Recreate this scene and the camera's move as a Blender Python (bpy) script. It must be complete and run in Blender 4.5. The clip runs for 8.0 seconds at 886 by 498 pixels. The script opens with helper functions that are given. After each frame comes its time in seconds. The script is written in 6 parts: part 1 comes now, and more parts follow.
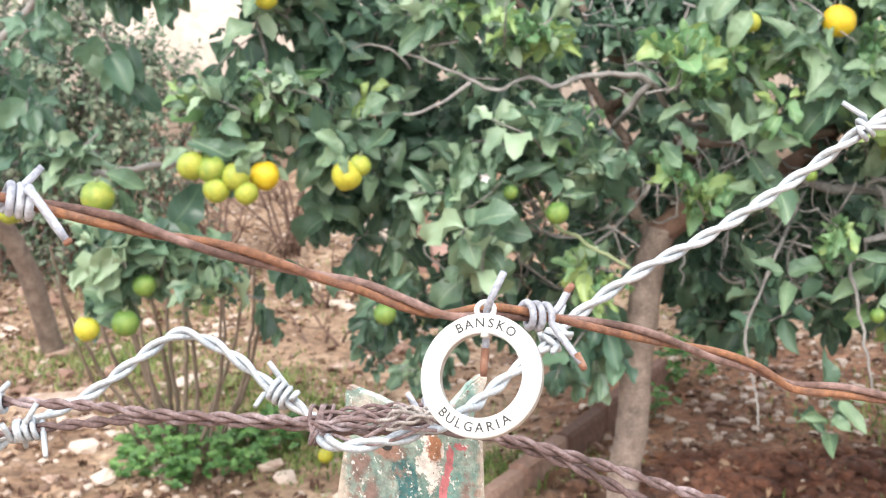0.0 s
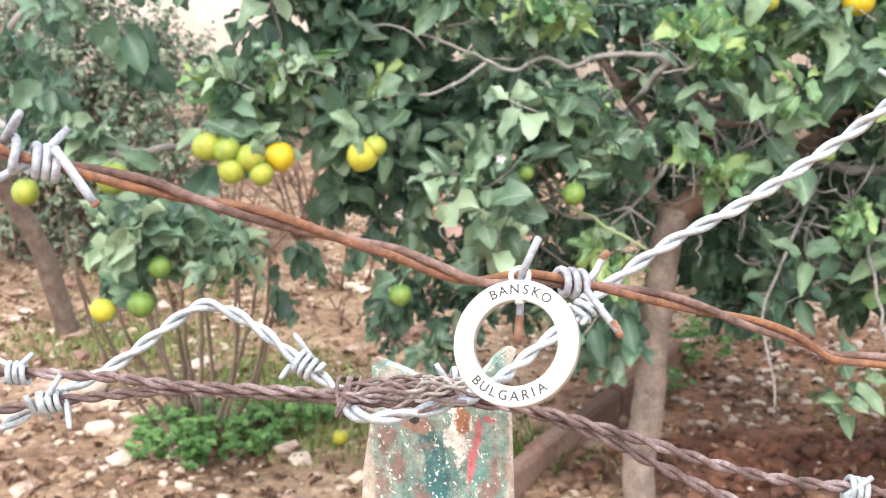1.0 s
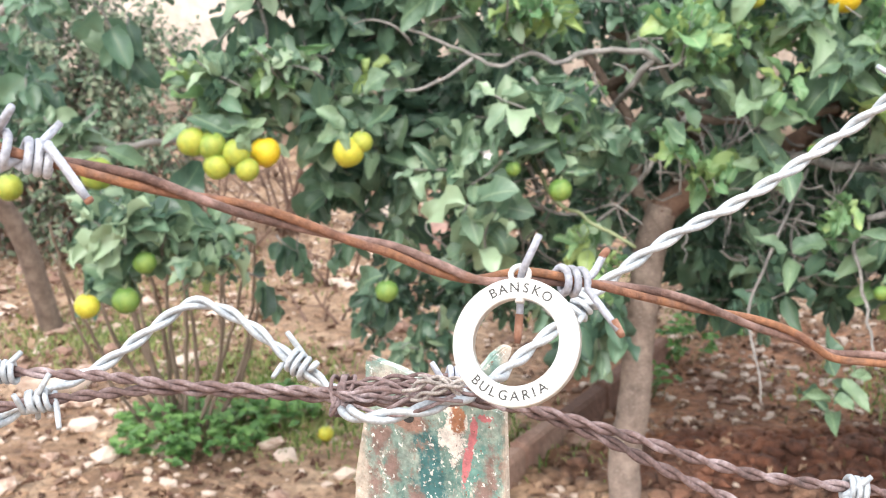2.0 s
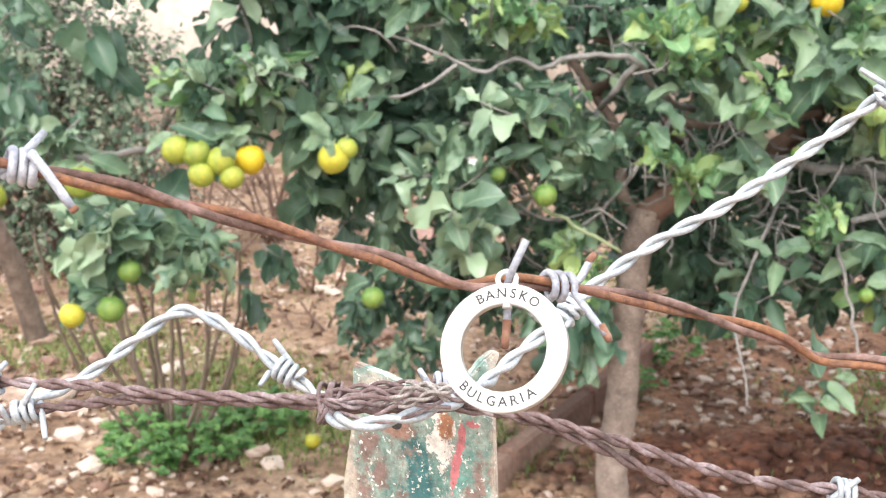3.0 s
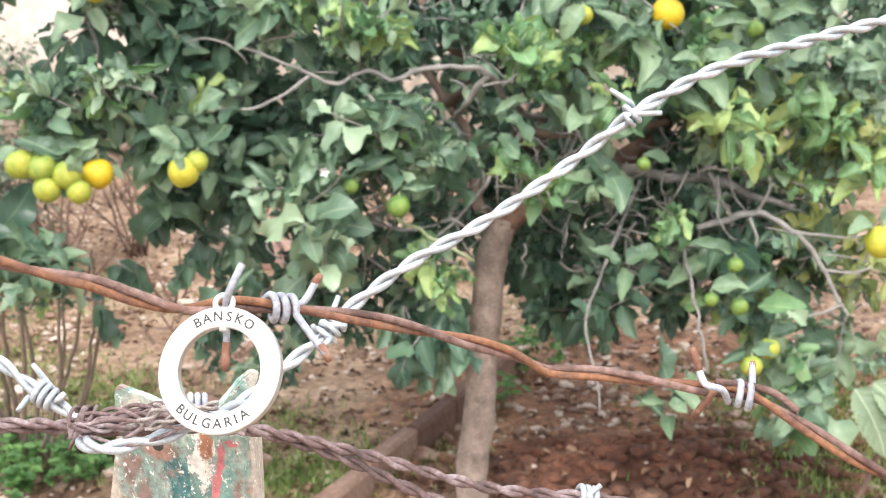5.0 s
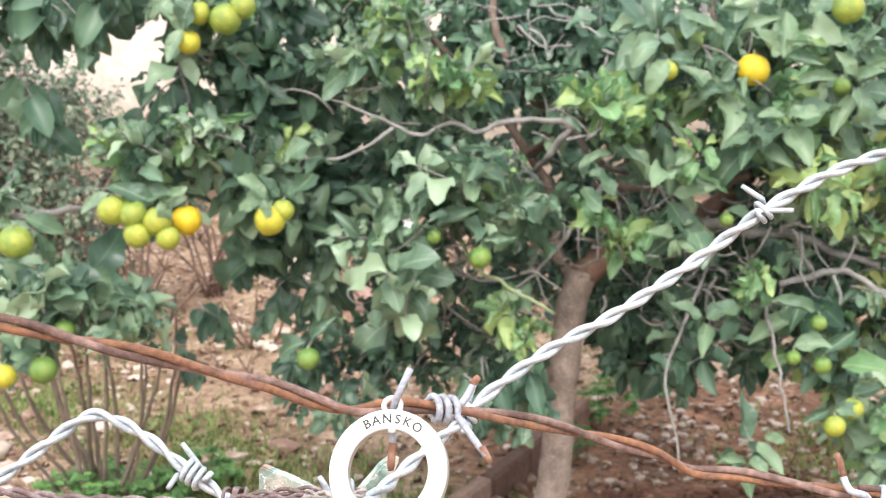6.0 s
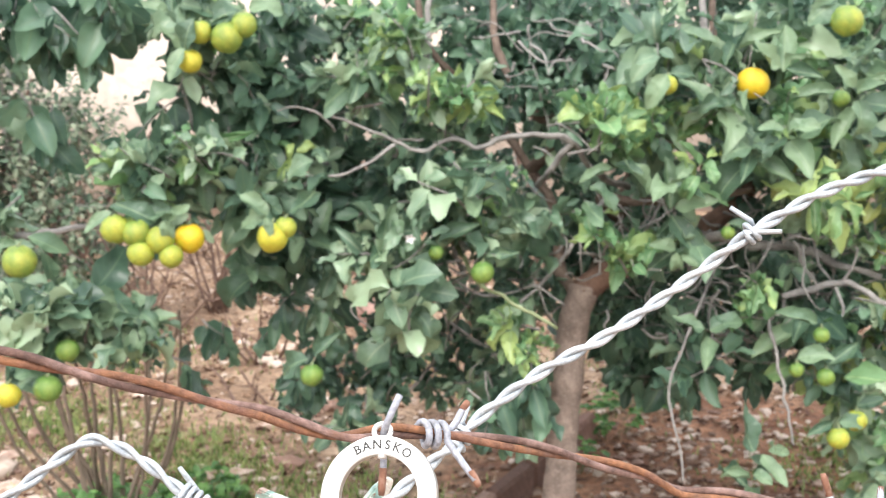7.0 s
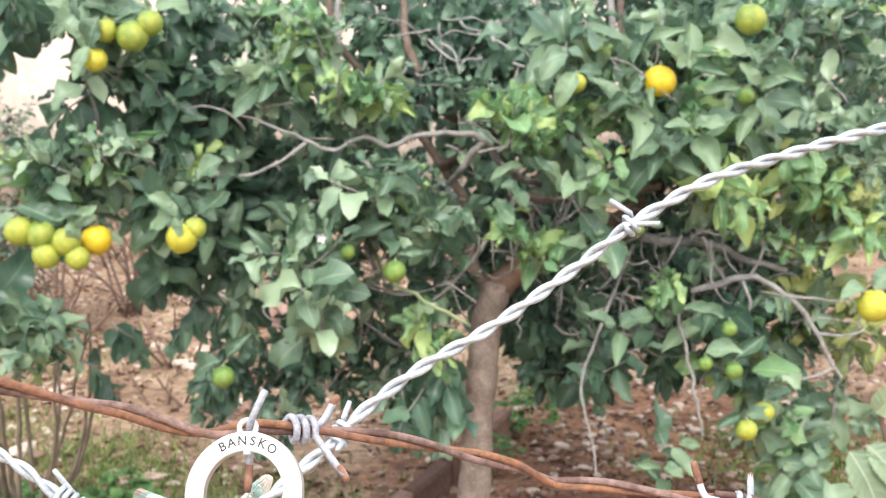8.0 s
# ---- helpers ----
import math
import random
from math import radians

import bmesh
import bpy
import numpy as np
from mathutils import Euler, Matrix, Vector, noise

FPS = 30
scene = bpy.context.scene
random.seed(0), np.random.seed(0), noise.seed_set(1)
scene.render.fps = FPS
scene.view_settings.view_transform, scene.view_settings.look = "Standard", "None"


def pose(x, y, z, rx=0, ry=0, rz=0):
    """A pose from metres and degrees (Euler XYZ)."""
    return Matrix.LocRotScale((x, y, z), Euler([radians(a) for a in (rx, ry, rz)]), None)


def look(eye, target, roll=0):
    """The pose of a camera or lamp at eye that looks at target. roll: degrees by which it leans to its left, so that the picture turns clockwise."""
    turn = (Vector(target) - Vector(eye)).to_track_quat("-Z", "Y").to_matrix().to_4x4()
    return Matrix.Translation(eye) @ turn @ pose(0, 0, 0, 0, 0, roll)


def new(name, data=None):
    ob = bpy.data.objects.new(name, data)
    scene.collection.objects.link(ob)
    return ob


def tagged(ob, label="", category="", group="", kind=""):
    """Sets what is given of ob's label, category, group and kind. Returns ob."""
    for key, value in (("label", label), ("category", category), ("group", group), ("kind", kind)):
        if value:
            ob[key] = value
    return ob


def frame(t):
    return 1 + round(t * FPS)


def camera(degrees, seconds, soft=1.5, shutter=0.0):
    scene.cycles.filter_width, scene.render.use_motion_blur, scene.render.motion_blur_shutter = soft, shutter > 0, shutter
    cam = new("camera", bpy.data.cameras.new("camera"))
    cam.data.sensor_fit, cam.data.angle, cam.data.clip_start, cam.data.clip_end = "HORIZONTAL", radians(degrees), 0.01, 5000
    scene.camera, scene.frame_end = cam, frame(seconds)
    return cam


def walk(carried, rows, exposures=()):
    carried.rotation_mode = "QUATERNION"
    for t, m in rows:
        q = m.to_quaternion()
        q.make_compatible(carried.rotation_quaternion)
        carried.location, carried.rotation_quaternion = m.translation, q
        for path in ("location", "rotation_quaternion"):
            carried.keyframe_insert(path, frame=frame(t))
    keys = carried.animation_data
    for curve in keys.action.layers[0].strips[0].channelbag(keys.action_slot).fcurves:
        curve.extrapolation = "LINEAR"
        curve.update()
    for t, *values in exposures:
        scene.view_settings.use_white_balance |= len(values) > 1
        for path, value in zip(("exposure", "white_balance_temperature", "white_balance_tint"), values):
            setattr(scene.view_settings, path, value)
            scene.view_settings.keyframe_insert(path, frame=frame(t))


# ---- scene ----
cam = camera(38.71, 8.0, soft=1.1)
cam.data.dof.use_dof, cam.data.dof.focus_distance, cam.data.dof.aperture_fstop = True, 0.36, 51.0
PATH = [
    (0, (0.0000, 0.0000, 1.0400), (0.0020, 1.9579, 0.6318), -0.61),
    (0.5, (-0.0024, 0.0029, 1.0368), (-0.0098, 1.9580, 0.6156), -0.52),
    (1, (-0.0048, 0.0056, 1.0345), (-0.0233, 1.9580, 0.6011), -0.76),
    (1.2, (-0.0058, 0.0070, 1.0342), (-0.0180, 1.9586, 0.6070), -0.68),
    (1.5, (-0.0075, 0.0094, 1.0340), (-0.0102, 1.9597, 0.5907), -0.54),
    (3, (-0.0084, 0.0105, 1.0339), (0.0208, 1.9633, 0.6027), -0.86),
    (3.5, (-0.0030, 0.0089, 1.0334), (0.0434, 1.9606, 0.5991), -0.90),
    (3.7, (0.0005, 0.0086, 1.0336), (0.0470, 1.9600, 0.5995), -0.92),
    (4, (0.0094, 0.0081, 1.0346), (0.1169, 1.9576, 0.6011), -0.96),
    (4.2, (0.0177, 0.0079, 1.0342), (0.1575, 1.9540, 0.5975), -0.85),
    (4.5, (0.0242, 0.0075, 1.0335), (0.2251, 1.9475, 0.5910), -0.64),
    (4.7, (0.0300, 0.0057, 1.0351), (0.2646, 1.9444, 0.6034), -0.56),
    (5.8, (0.0084, -0.0041, 1.0500), (0.1475, 1.9544, 0.6690), -0.19),
    (6, (0.0045, -0.0049, 1.0561), (0.1244, 1.9599, 0.7025), -0.07),
    (6.5, (0.0063, -0.0087, 1.0612), (0.1214, 1.9605, 0.7307), -0.31),
    (7, (0.0084, -0.0099, 1.0605), (0.1211, 1.9591, 0.7280), -0.62),
    (7.5, (0.0112, -0.0076, 1.0581), (0.1558, 1.9557, 0.7050), -0.38),
    (7.7, (0.0112, -0.0083, 1.0580), (0.1775, 1.9530, 0.7115), -0.48),
    (8, (0.0218, -0.0094, 1.0583), (0.2607, 1.9479, 0.7238), -0.62),
]
walk(cam, [(t, look(eye, target, roll)) for t, eye, target, roll in PATH], exposures=[(0.0, 1.09), (5.0, 1.09), (6.0, 1.07), (8.0, 1.07)])

# ---- light: bright overcast sky ----
world = bpy.data.worlds.new("overcast_sky")
scene.world = world
world.use_nodes = True
wn, wl = world.node_tree.nodes, world.node_tree.links
sky = wn.new("ShaderNodeTexSky")
sky.sky_type, sky.sun_disc = "NISHITA", False
sky.sun_elevation, sky.sun_rotation = radians(52), radians(200)
sky.dust_density, sky.air_density = 4.0, 1.0
haze = wn.new("ShaderNodeMixRGB")
haze.inputs[0].default_value = 0.6
haze.inputs[2].default_value = (9.1, 9.25, 9.3, 1)
wl.new(sky.outputs[0], haze.inputs[1])
wl.new(haze.outputs[0], wn["Background"].inputs[0])
wn["Background"].inputs[1].default_value = 0.168
sun = bpy.data.lights.new("sun", "SUN")
sun.energy, sun.angle, sun.color = 1.1, radians(25), (1.0, 0.98, 0.945)
sun_ob = new("sun", sun)
sun_ob.matrix_world = look((-1.5, -3.0, 6.0), (0.2, 1.5, 0.0))


# ---- materials ----
def material(name, colors, scale=20.0, detail=6.0, rough=0.6, metal=0.0, bump=0.0, bump_scale=0.0, island=0.0, obj=0.0,
             spec=0.5, translucent=0.0, fine=0.0, sss=0.0):
    """Noise-driven colours, from the first to the last, at a scale in waves per metre; bump in metres."""
    m = bpy.data.materials.new(name)
    m.use_nodes = True
    n, l = m.node_tree.nodes, m.node_tree.links
    b = n["Principled BSDF"]
    geo = n.new("ShaderNodeTexCoord")
    tex = n.new("ShaderNodeTexNoise")
    tex.inputs["Scale"].default_value, tex.inputs["Detail"].default_value, tex.inputs["Roughness"].default_value = scale, detail, 0.6
    l.new(geo.outputs["Object"], tex.inputs["Vector"])
    fac = tex.outputs["Fac"]
    if island or obj:
        src = n.new("ShaderNodeNewGeometry").outputs["Random Per Island"] if island else n.new("ShaderNodeObjectInfo").outputs["Random"]
        amount = island or obj
        sub = n.new("ShaderNodeMath"); sub.operation = "SUBTRACT"; sub.inputs[1].default_value = 0.5
        l.new(src, sub.inputs[0])
        mul = n.new("ShaderNodeMath"); mul.operation = "MULTIPLY_ADD"; mul.inputs[1].default_value = amount
        l.new(sub.outputs[0], mul.inputs[0]); l.new(fac, mul.inputs[2])
        fac = mul.outputs[0]
    ramp = n.new("ShaderNodeValToRGB")
    e = ramp.color_ramp.elements
    lo, hi = 0.3, 0.7
    e[0].position, e[0].color = lo, (*colors[0], 1)
    e[1].position, e[1].color = hi, (*colors[-1], 1)
    for i, c in enumerate(colors[1:-1], 1):
        k = e.new(lo + (hi - lo) * i / (len(colors) - 1))
        k.color = (*c, 1)
    l.new(fac, ramp.inputs[0])
    col = ramp.outputs[0]
    if fine:
        t2 = n.new("ShaderNodeTexNoise")
        t2.inputs["Scale"].default_value, t2.inputs["Detail"].default_value = scale * 9, 3
        l.new(geo.outputs["Object"], t2.inputs["Vector"])
        hsv = n.new("ShaderNodeHueSaturation")
        mr = n.new("ShaderNodeMapRange")
        mr.inputs["From Min"].default_value, mr.inputs["From Max"].default_value = 0.3, 0.7
        mr.inputs["To Min"].default_value, mr.inputs["To Max"].default_value = 1 - fine, 1 + fine
        l.new(t2.outputs["Fac"], mr.inputs["Value"]); l.new(mr.outputs[0], hsv.inputs["Value"]); l.new(col, hsv.inputs["Color"])
        col = hsv.outputs[0]
    l.new(col, b.inputs["Base Color"])
    b.inputs["Roughness"].default_value, b.inputs["Metallic"].default_value = rough, metal
    b.inputs["Specular IOR Level"].default_value = spec
    if sss:
        b.inputs["Subsurface Weight"].default_value, b.inputs["Subsurface Scale"].default_value = sss, 0.004
    if bump:
        t3 = n.new("ShaderNodeTexNoise")
        t3.inputs["Scale"].default_value, t3.inputs["Detail"].default_value = bump_scale or scale, 8
        l.new(geo.outputs["Object"], t3.inputs["Vector"])
        bp = n.new("ShaderNodeBump")
        bp.inputs["Distance"].default_value, bp.inputs["Strength"].default_value = bump, 1.0
        l.new(t3.outputs["Fac"], bp.inputs["Height"]); l.new(bp.outputs[0], b.inputs["Normal"])
    if translucent:
        tr = n.new("ShaderNodeBsdfTranslucent")
        mix = n.new("ShaderNodeMixShader")
        mix.inputs[0].default_value = translucent
        l.new(col, tr.inputs["Color"]); l.new(b.outputs[0], mix.inputs[1]); l.new(tr.outputs[0], mix.inputs[2])
        l.new(mix.outputs[0], n["Material Output"].inputs["Surface"])
    return m


M_RUST = material("rusted_wire", [(0.06, 0.035, 0.03), (0.125, 0.07, 0.056), (0.23, 0.145, 0.125), (0.15, 0.075, 0.05)], 55, rough=0.85, bump=0.0004, bump_scale=1900, fine=0.35)
M_RUST_ORANGE = material("orange_rust", [(0.09, 0.045, 0.032), (0.17, 0.08, 0.052), (0.25, 0.112, 0.055), (0.16, 0.095, 0.078)], 50, rough=0.85, bump=0.0004, bump_scale=1900, fine=0.35)
M_RUST_TIP = material("rust_tip", [(0.11, 0.055, 0.04), (0.21, 0.095, 0.058), (0.33, 0.21, 0.16)], 300, rough=0.85, bump=0.0002, bump_scale=2000)
M_OLD = material("old_brown_wire", [(0.062, 0.04, 0.037), (0.15, 0.098, 0.093), (0.33, 0.265, 0.27)], 110, rough=0.85, bump=0.0003, bump_scale=2200, fine=0.28)
M_FRAYED = material("frayed_pale_wire", [(0.16, 0.135, 0.12), (0.29, 0.255, 0.235), (0.43, 0.395, 0.37)], 200, rough=0.85, bump=0.0003, bump_scale=1800, fine=0.35)
M_ZINC = material("galvanised_wire", [(0.27, 0.295, 0.32), (0.385, 0.415, 0.445), (0.51, 0.535, 0.56)], 120, rough=0.45, metal=0.3, bump=0.00018, bump_scale=900, fine=0.18)
M_ZINC_OLD = material("dull_zinc", [(0.24, 0.235, 0.25), (0.34, 0.355, 0.41), (0.48, 0.50, 0.55)], 90, rough=0.6, metal=0.2, bump=0.0002, bump_scale=1500, fine=0.25)
M_RING = material("white_enamel", [(0.55, 0.54, 0.52), (0.64, 0.63, 0.61)], 90, rough=0.35, metal=0.1, bump=0.00003, bump_scale=900)
M_RING_EDGE = material("worn_silver_edge", [(0.34, 0.33, 0.31), (0.58, 0.57, 0.55)], 260, rough=0.4, metal=0.6)
M_INK = material("dark_engraving_and_hole", [(0.02, 0.02, 0.02), (0.05, 0.048, 0.045)], 900, rough=0.7)


def lenticels(m, pale):
    """Short pale dashes across the bark."""
    n, l = m.node_tree.nodes, m.node_tree.links
    b = n["Principled BSDF"]
    col = b.inputs["Base Color"].links[0].from_socket
    tc = n.new("ShaderNodeTexCoord")
    mp = n.new("ShaderNodeMapping")
    mp.inputs["Scale"].default_value = (1, 1, 2.6)
    vo = n.new("ShaderNodeTexVoronoi")
    vo.inputs["Scale"].default_value = 75
    mr = n.new("ShaderNodeMapRange")
    mr.inputs["From Min"].default_value, mr.inputs["From Max"].default_value = 0.26, 0.14
    mr.inputs["To Max"].default_value = 0.55
    mx = n.new("ShaderNodeMixRGB")
    mx.inputs[2].default_value = (*pale, 1)
    l.new(tc.outputs["Object"], mp.inputs[0]); l.new(mp.outputs[0], vo.inputs["Vector"]); l.new(vo.outputs["Distance"], mr.inputs["Value"])
    l.new(mr.outputs[0], mx.inputs[0]); l.new(col, mx.inputs[1]); l.new(mx.outputs[0], b.inputs["Base Color"])


def post_material():
    """Chipped green paint over white primer, red paint and rust."""
    m = bpy.data.materials.new("chipped_green_paint")
    m.use_nodes = True
    n, l = m.node_tree.nodes, m.node_tree.links
    b = n["Principled BSDF"]
    tc = n.new("ShaderNodeTexCoord")

    def noise_at(scale, detail, rough, shift, stretch=(1, 1, 1)):
        mp = n.new("ShaderNodeMapping")
        mp.inputs["Location"].default_value = shift
        mp.inputs["Scale"].default_value = stretch
        t = n.new("ShaderNodeTexNoise")
        t.inputs["Scale"].default_value, t.inputs["Detail"].default_value, t.inputs["Roughness"].default_value = scale, detail, rough
        l.new(tc.outputs["Object"], mp.inputs["Vector"]); l.new(mp.outputs[0], t.inputs["Vector"])
        return t.outputs["Fac"]

    def step(fac, lo, hi):
        r = n.new("ShaderNodeMapRange")
        r.inputs["From Min"].default_value, r.inputs["From Max"].default_value = lo, hi
        l.new(fac, r.inputs["Value"])
        return r.outputs[0]

    def over(fac, under, top):
        mx = n.new("ShaderNodeMixRGB")
        l.new(fac, mx.inputs[0])
        if isinstance(under, tuple): mx.inputs[1].default_value = (*under, 1)
        else: l.new(under, mx.inputs[1])
        mx.inputs[2].default_value = (*top, 1)
        return mx.outputs[0]
    sep = n.new("ShaderNodeSeparateXYZ")
    l.new(tc.outputs["Object"], sep.inputs[0])

    def math_node(op, x, y):
        k = n.new("ShaderNodeMath")
        k.operation = op
        for i, v in enumerate((x, y)):
            if isinstance(v, float): k.inputs[i].default_value = v
            else: l.new(v, k.inputs[i])
        return k.outputs[0]

    def blob(x, z, rx, rz, ragged, seed, edge=0.06):
        """A ragged patch round a place on the post."""
        dx = math_node("DIVIDE", math_node("SUBTRACT", sep.outputs[0], x), rx)
        dz = math_node("DIVIDE", math_node("SUBTRACT", sep.outputs[2], z), rz)
        r = math_node("SQRT", math_node("ADD", math_node("MULTIPLY", dx, dx), math_node("MULTIPLY", dz, dz)), 0.0)
        r = math_node("ADD", r, math_node("MULTIPLY", math_node("SUBTRACT", noise_at(150, 9, 0.75, (seed, seed * 2, 1)), 0.5), ragged * 2.6))
        return step(math_node("SUBTRACT", 1.0, r), -edge, edge)
    g = over(step(noise_at(90, 9, 0.72, (0, 0, 0), (1, 1, 0.6)), 0.36, 0.64), (0.10, 0.22, 0.19), (0.42, 0.47, 0.40))
    g = over(blob(-0.024, 0.909, 0.006, 0.0025, 1.6, 9.0, 0.5), g, (0.44, 0.41, 0.35))
    g = over(blob(-0.0115, 0.872, 0.0052, 0.024, 1.4, 1.0, 0.2), g, (0.05, 0.16, 0.16))
    g = over(blob(0.0035, 0.868, 0.0045, 0.02, 1.6, 2.0, 0.2), g, (0.14, 0.30, 0.26))
    g = over(step(noise_at(140, 9, 0.75, (7, 2, 4), (1, 1, 0.8)), 0.53, 0.62), g, (0.30, 0.20, 0.16))
    g = over(step(noise_at(110, 9, 0.75, (1, 8, 3), (1.2, 1, 0.6)), 0.575, 0.62), g, (0.56, 0.51, 0.43))
    for x, z, rx, rz, sd in ((-0.0275, 0.888, 0.0025, 0.004, 3.0), (-0.0235, 0.879, 0.002, 0.005, 4.0), (-0.029, 0.872, 0.002, 0.006, 4.5), (0.0066, 0.884, 0.0018, 0.007, 5.0), (0.0045, 0.876, 0.002, 0.004, 5.5), (-0.0165, 0.8945, 0.004, 0.002, 6.0), (-0.016, 0.868, 0.002, 0.005, 6.5)):
        g = over(blob(x, z, rx, rz, 2.8, sd, 0.45), g, (0.25, 0.165, 0.14))
    g = over(blob(-0.0040, 0.8960, 0.0038, 0.0088, 1.5, 7.0, 0.04), g, (0.77, 0.70, 0.63))
    g = over(blob(-0.0030, 0.8990, 0.0022, 0.004, 1.6, 7.5, 0.15), g, (0.38, 0.17, 0.09))
    for x, z in ((0.0018, 0.8955), (0.0008, 0.8905), (-0.0002, 0.8860), (-0.0010, 0.8820)):
        g = over(blob(x, z, 0.0008, 0.0034, 2.2, 8.0, 0.08), g, (0.52, 0.165, 0.175))
    g = over(blob(-0.0183, 0.8950, 0.0050, 0.0030, 1.6, 11.0, 0.25), g, (0.34, 0.20, 0.15))
    rim = math_node("ADD", math_node("ABSOLUTE", math_node("ADD", sep.outputs[0], 0.011), 0.0), math_node("MULTIPLY", math_node("SUBTRACT", noise_at(130, 9, 0.75, (3, 1, 2)), 0.5), 0.009))
    g = over(step(rim, 0.0205, 0.0220), g, (0.47, 0.40, 0.33))
    g = over(step(noise_at(160, 9, 0.78, (6, 3, 9), (1, 1, 0.7)), 0.60, 0.64), g, (0.33, 0.24, 0.23))
    g = over(blob(0.0048, 0.9005, 0.0022, 0.0014, 2.0, 8.5, 0.08), g, (0.52, 0.165, 0.175))
    g = over(step(noise_at(520, 3, 0.6, (2, 4, 6)), 0.61, 0.65), g, (0.75, 0.74, 0.68))
    g = over(step(noise_at(700, 3, 0.6, (5, 1, 9)), 0.66, 0.69), g, (0.22, 0.12, 0.08))
    hsv = n.new("ShaderNodeHueSaturation")
    mr = n.new("ShaderNodeMapRange")
    mr.inputs["From Min"].default_value, mr.inputs["From Max"].default_value = 0.35, 0.65
    mr.inputs["To Min"].default_value, mr.inputs["To Max"].default_value = 0.6, 1.3
    l.new(noise_at(260, 8, 0.75, (4, 4, 1)), mr.inputs["Value"]); l.new(mr.outputs[0], hsv.inputs["Value"]); l.new(g, hsv.inputs["Color"])
    g = hsv.outputs[0]
    l.new(g, b.inputs["Base Color"])
    b.inputs["Roughness"].default_value = 0.65
    bp = n.new("ShaderNodeBump")
    bp.inputs["Distance"].default_value = 0.0006
    l.new(noise_at(300, 8, 0.6, (0, 3, 0)), bp.inputs["Height"]); l.new(bp.outputs[0], b.inputs["Normal"])
    return m


M_POST = post_material()
def blade(m, vein, edge=0.25):
    """Pale midrib, faint side veins and a rim lightened like a curled edge catching light, by the map of the blade."""
    n, l = m.node_tree.nodes, m.node_tree.links
    b = n["Principled BSDF"]
    col = b.inputs["Base Color"].links[0].from_socket
    uv = n.new("ShaderNodeUVMap")
    sep = n.new("ShaderNodeSeparateXYZ")
    l.new(uv.outputs[0], sep.inputs[0])

    def mth(op, x, y=0.0):
        k = n.new("ShaderNodeMath")
        k.operation = op
        for i, v in enumerate((x, y)):
            if isinstance(v, float): k.inputs[i].default_value = v
            else: l.new(v, k.inputs[i])
        return k.outputs[0]
    q = mth("ABSOLUTE", mth("SUBTRACT", sep.outputs[1], 0.5))
    mid = mth("LESS_THAN", q, 0.035)
    side = mth("MULTIPLY", mth("GREATER_THAN", mth("SINE", mth("MULTIPLY", mth("SUBTRACT", sep.outputs[0], mth("MULTIPLY", q, 0.45)), 46.0)), 0.92), 0.3)
    # rim tint paints the bright line of a cupped leaf edge
    rim = mth("MULTIPLY", mth("GREATER_THAN", q, 0.46), edge)
    mx = n.new("ShaderNodeMixRGB")
    l.new(mth("MULTIPLY", mth("MAXIMUM", mth("MAXIMUM", mid, side), rim), 0.7), mx.inputs[0])
    l.new(col, mx.inputs[1])
    mx.inputs[2].default_value = (*vein, 1)
    l.new(mx.outputs[0], b.inputs["Base Color"])
    bp = n.new("ShaderNodeBump")
    bp.inputs["Distance"].default_value, bp.inputs["Strength"].default_value = 0.0012, 0.7
    l.new(mth("SUBTRACT", 0.0, mth("MAXIMUM", mid, side)), bp.inputs["Height"])
    l.new(bp.outputs[0], b.inputs["Normal"])
    return m


# dark leaf green; on inner and back shoots it stands for shade
M_LEAF = blade(material("mature_dark_leaf", [(0.057, 0.112, 0.079), (0.091, 0.173, 0.118), (0.147, 0.252, 0.161)], 9, 3, rough=0.36, island=0.8, translucent=0.33, spec=0.6), (0.17, 0.26, 0.15))
M_YOUNG = blade(material("young_citrus_leaf", [(0.13, 0.265, 0.125), (0.2, 0.36, 0.16), (0.325, 0.45, 0.175)], 14, 3, rough=0.4, island=0.6, translucent=0.3), (0.40, 0.50, 0.27))
M_OLIVE = blade(material("olive_citrus_leaf", [(0.15, 0.20, 0.08), (0.24, 0.30, 0.11), (0.38, 0.40, 0.13)], 14, 3, rough=0.42, island=0.8, translucent=0.25), (0.42, 0.46, 0.24))


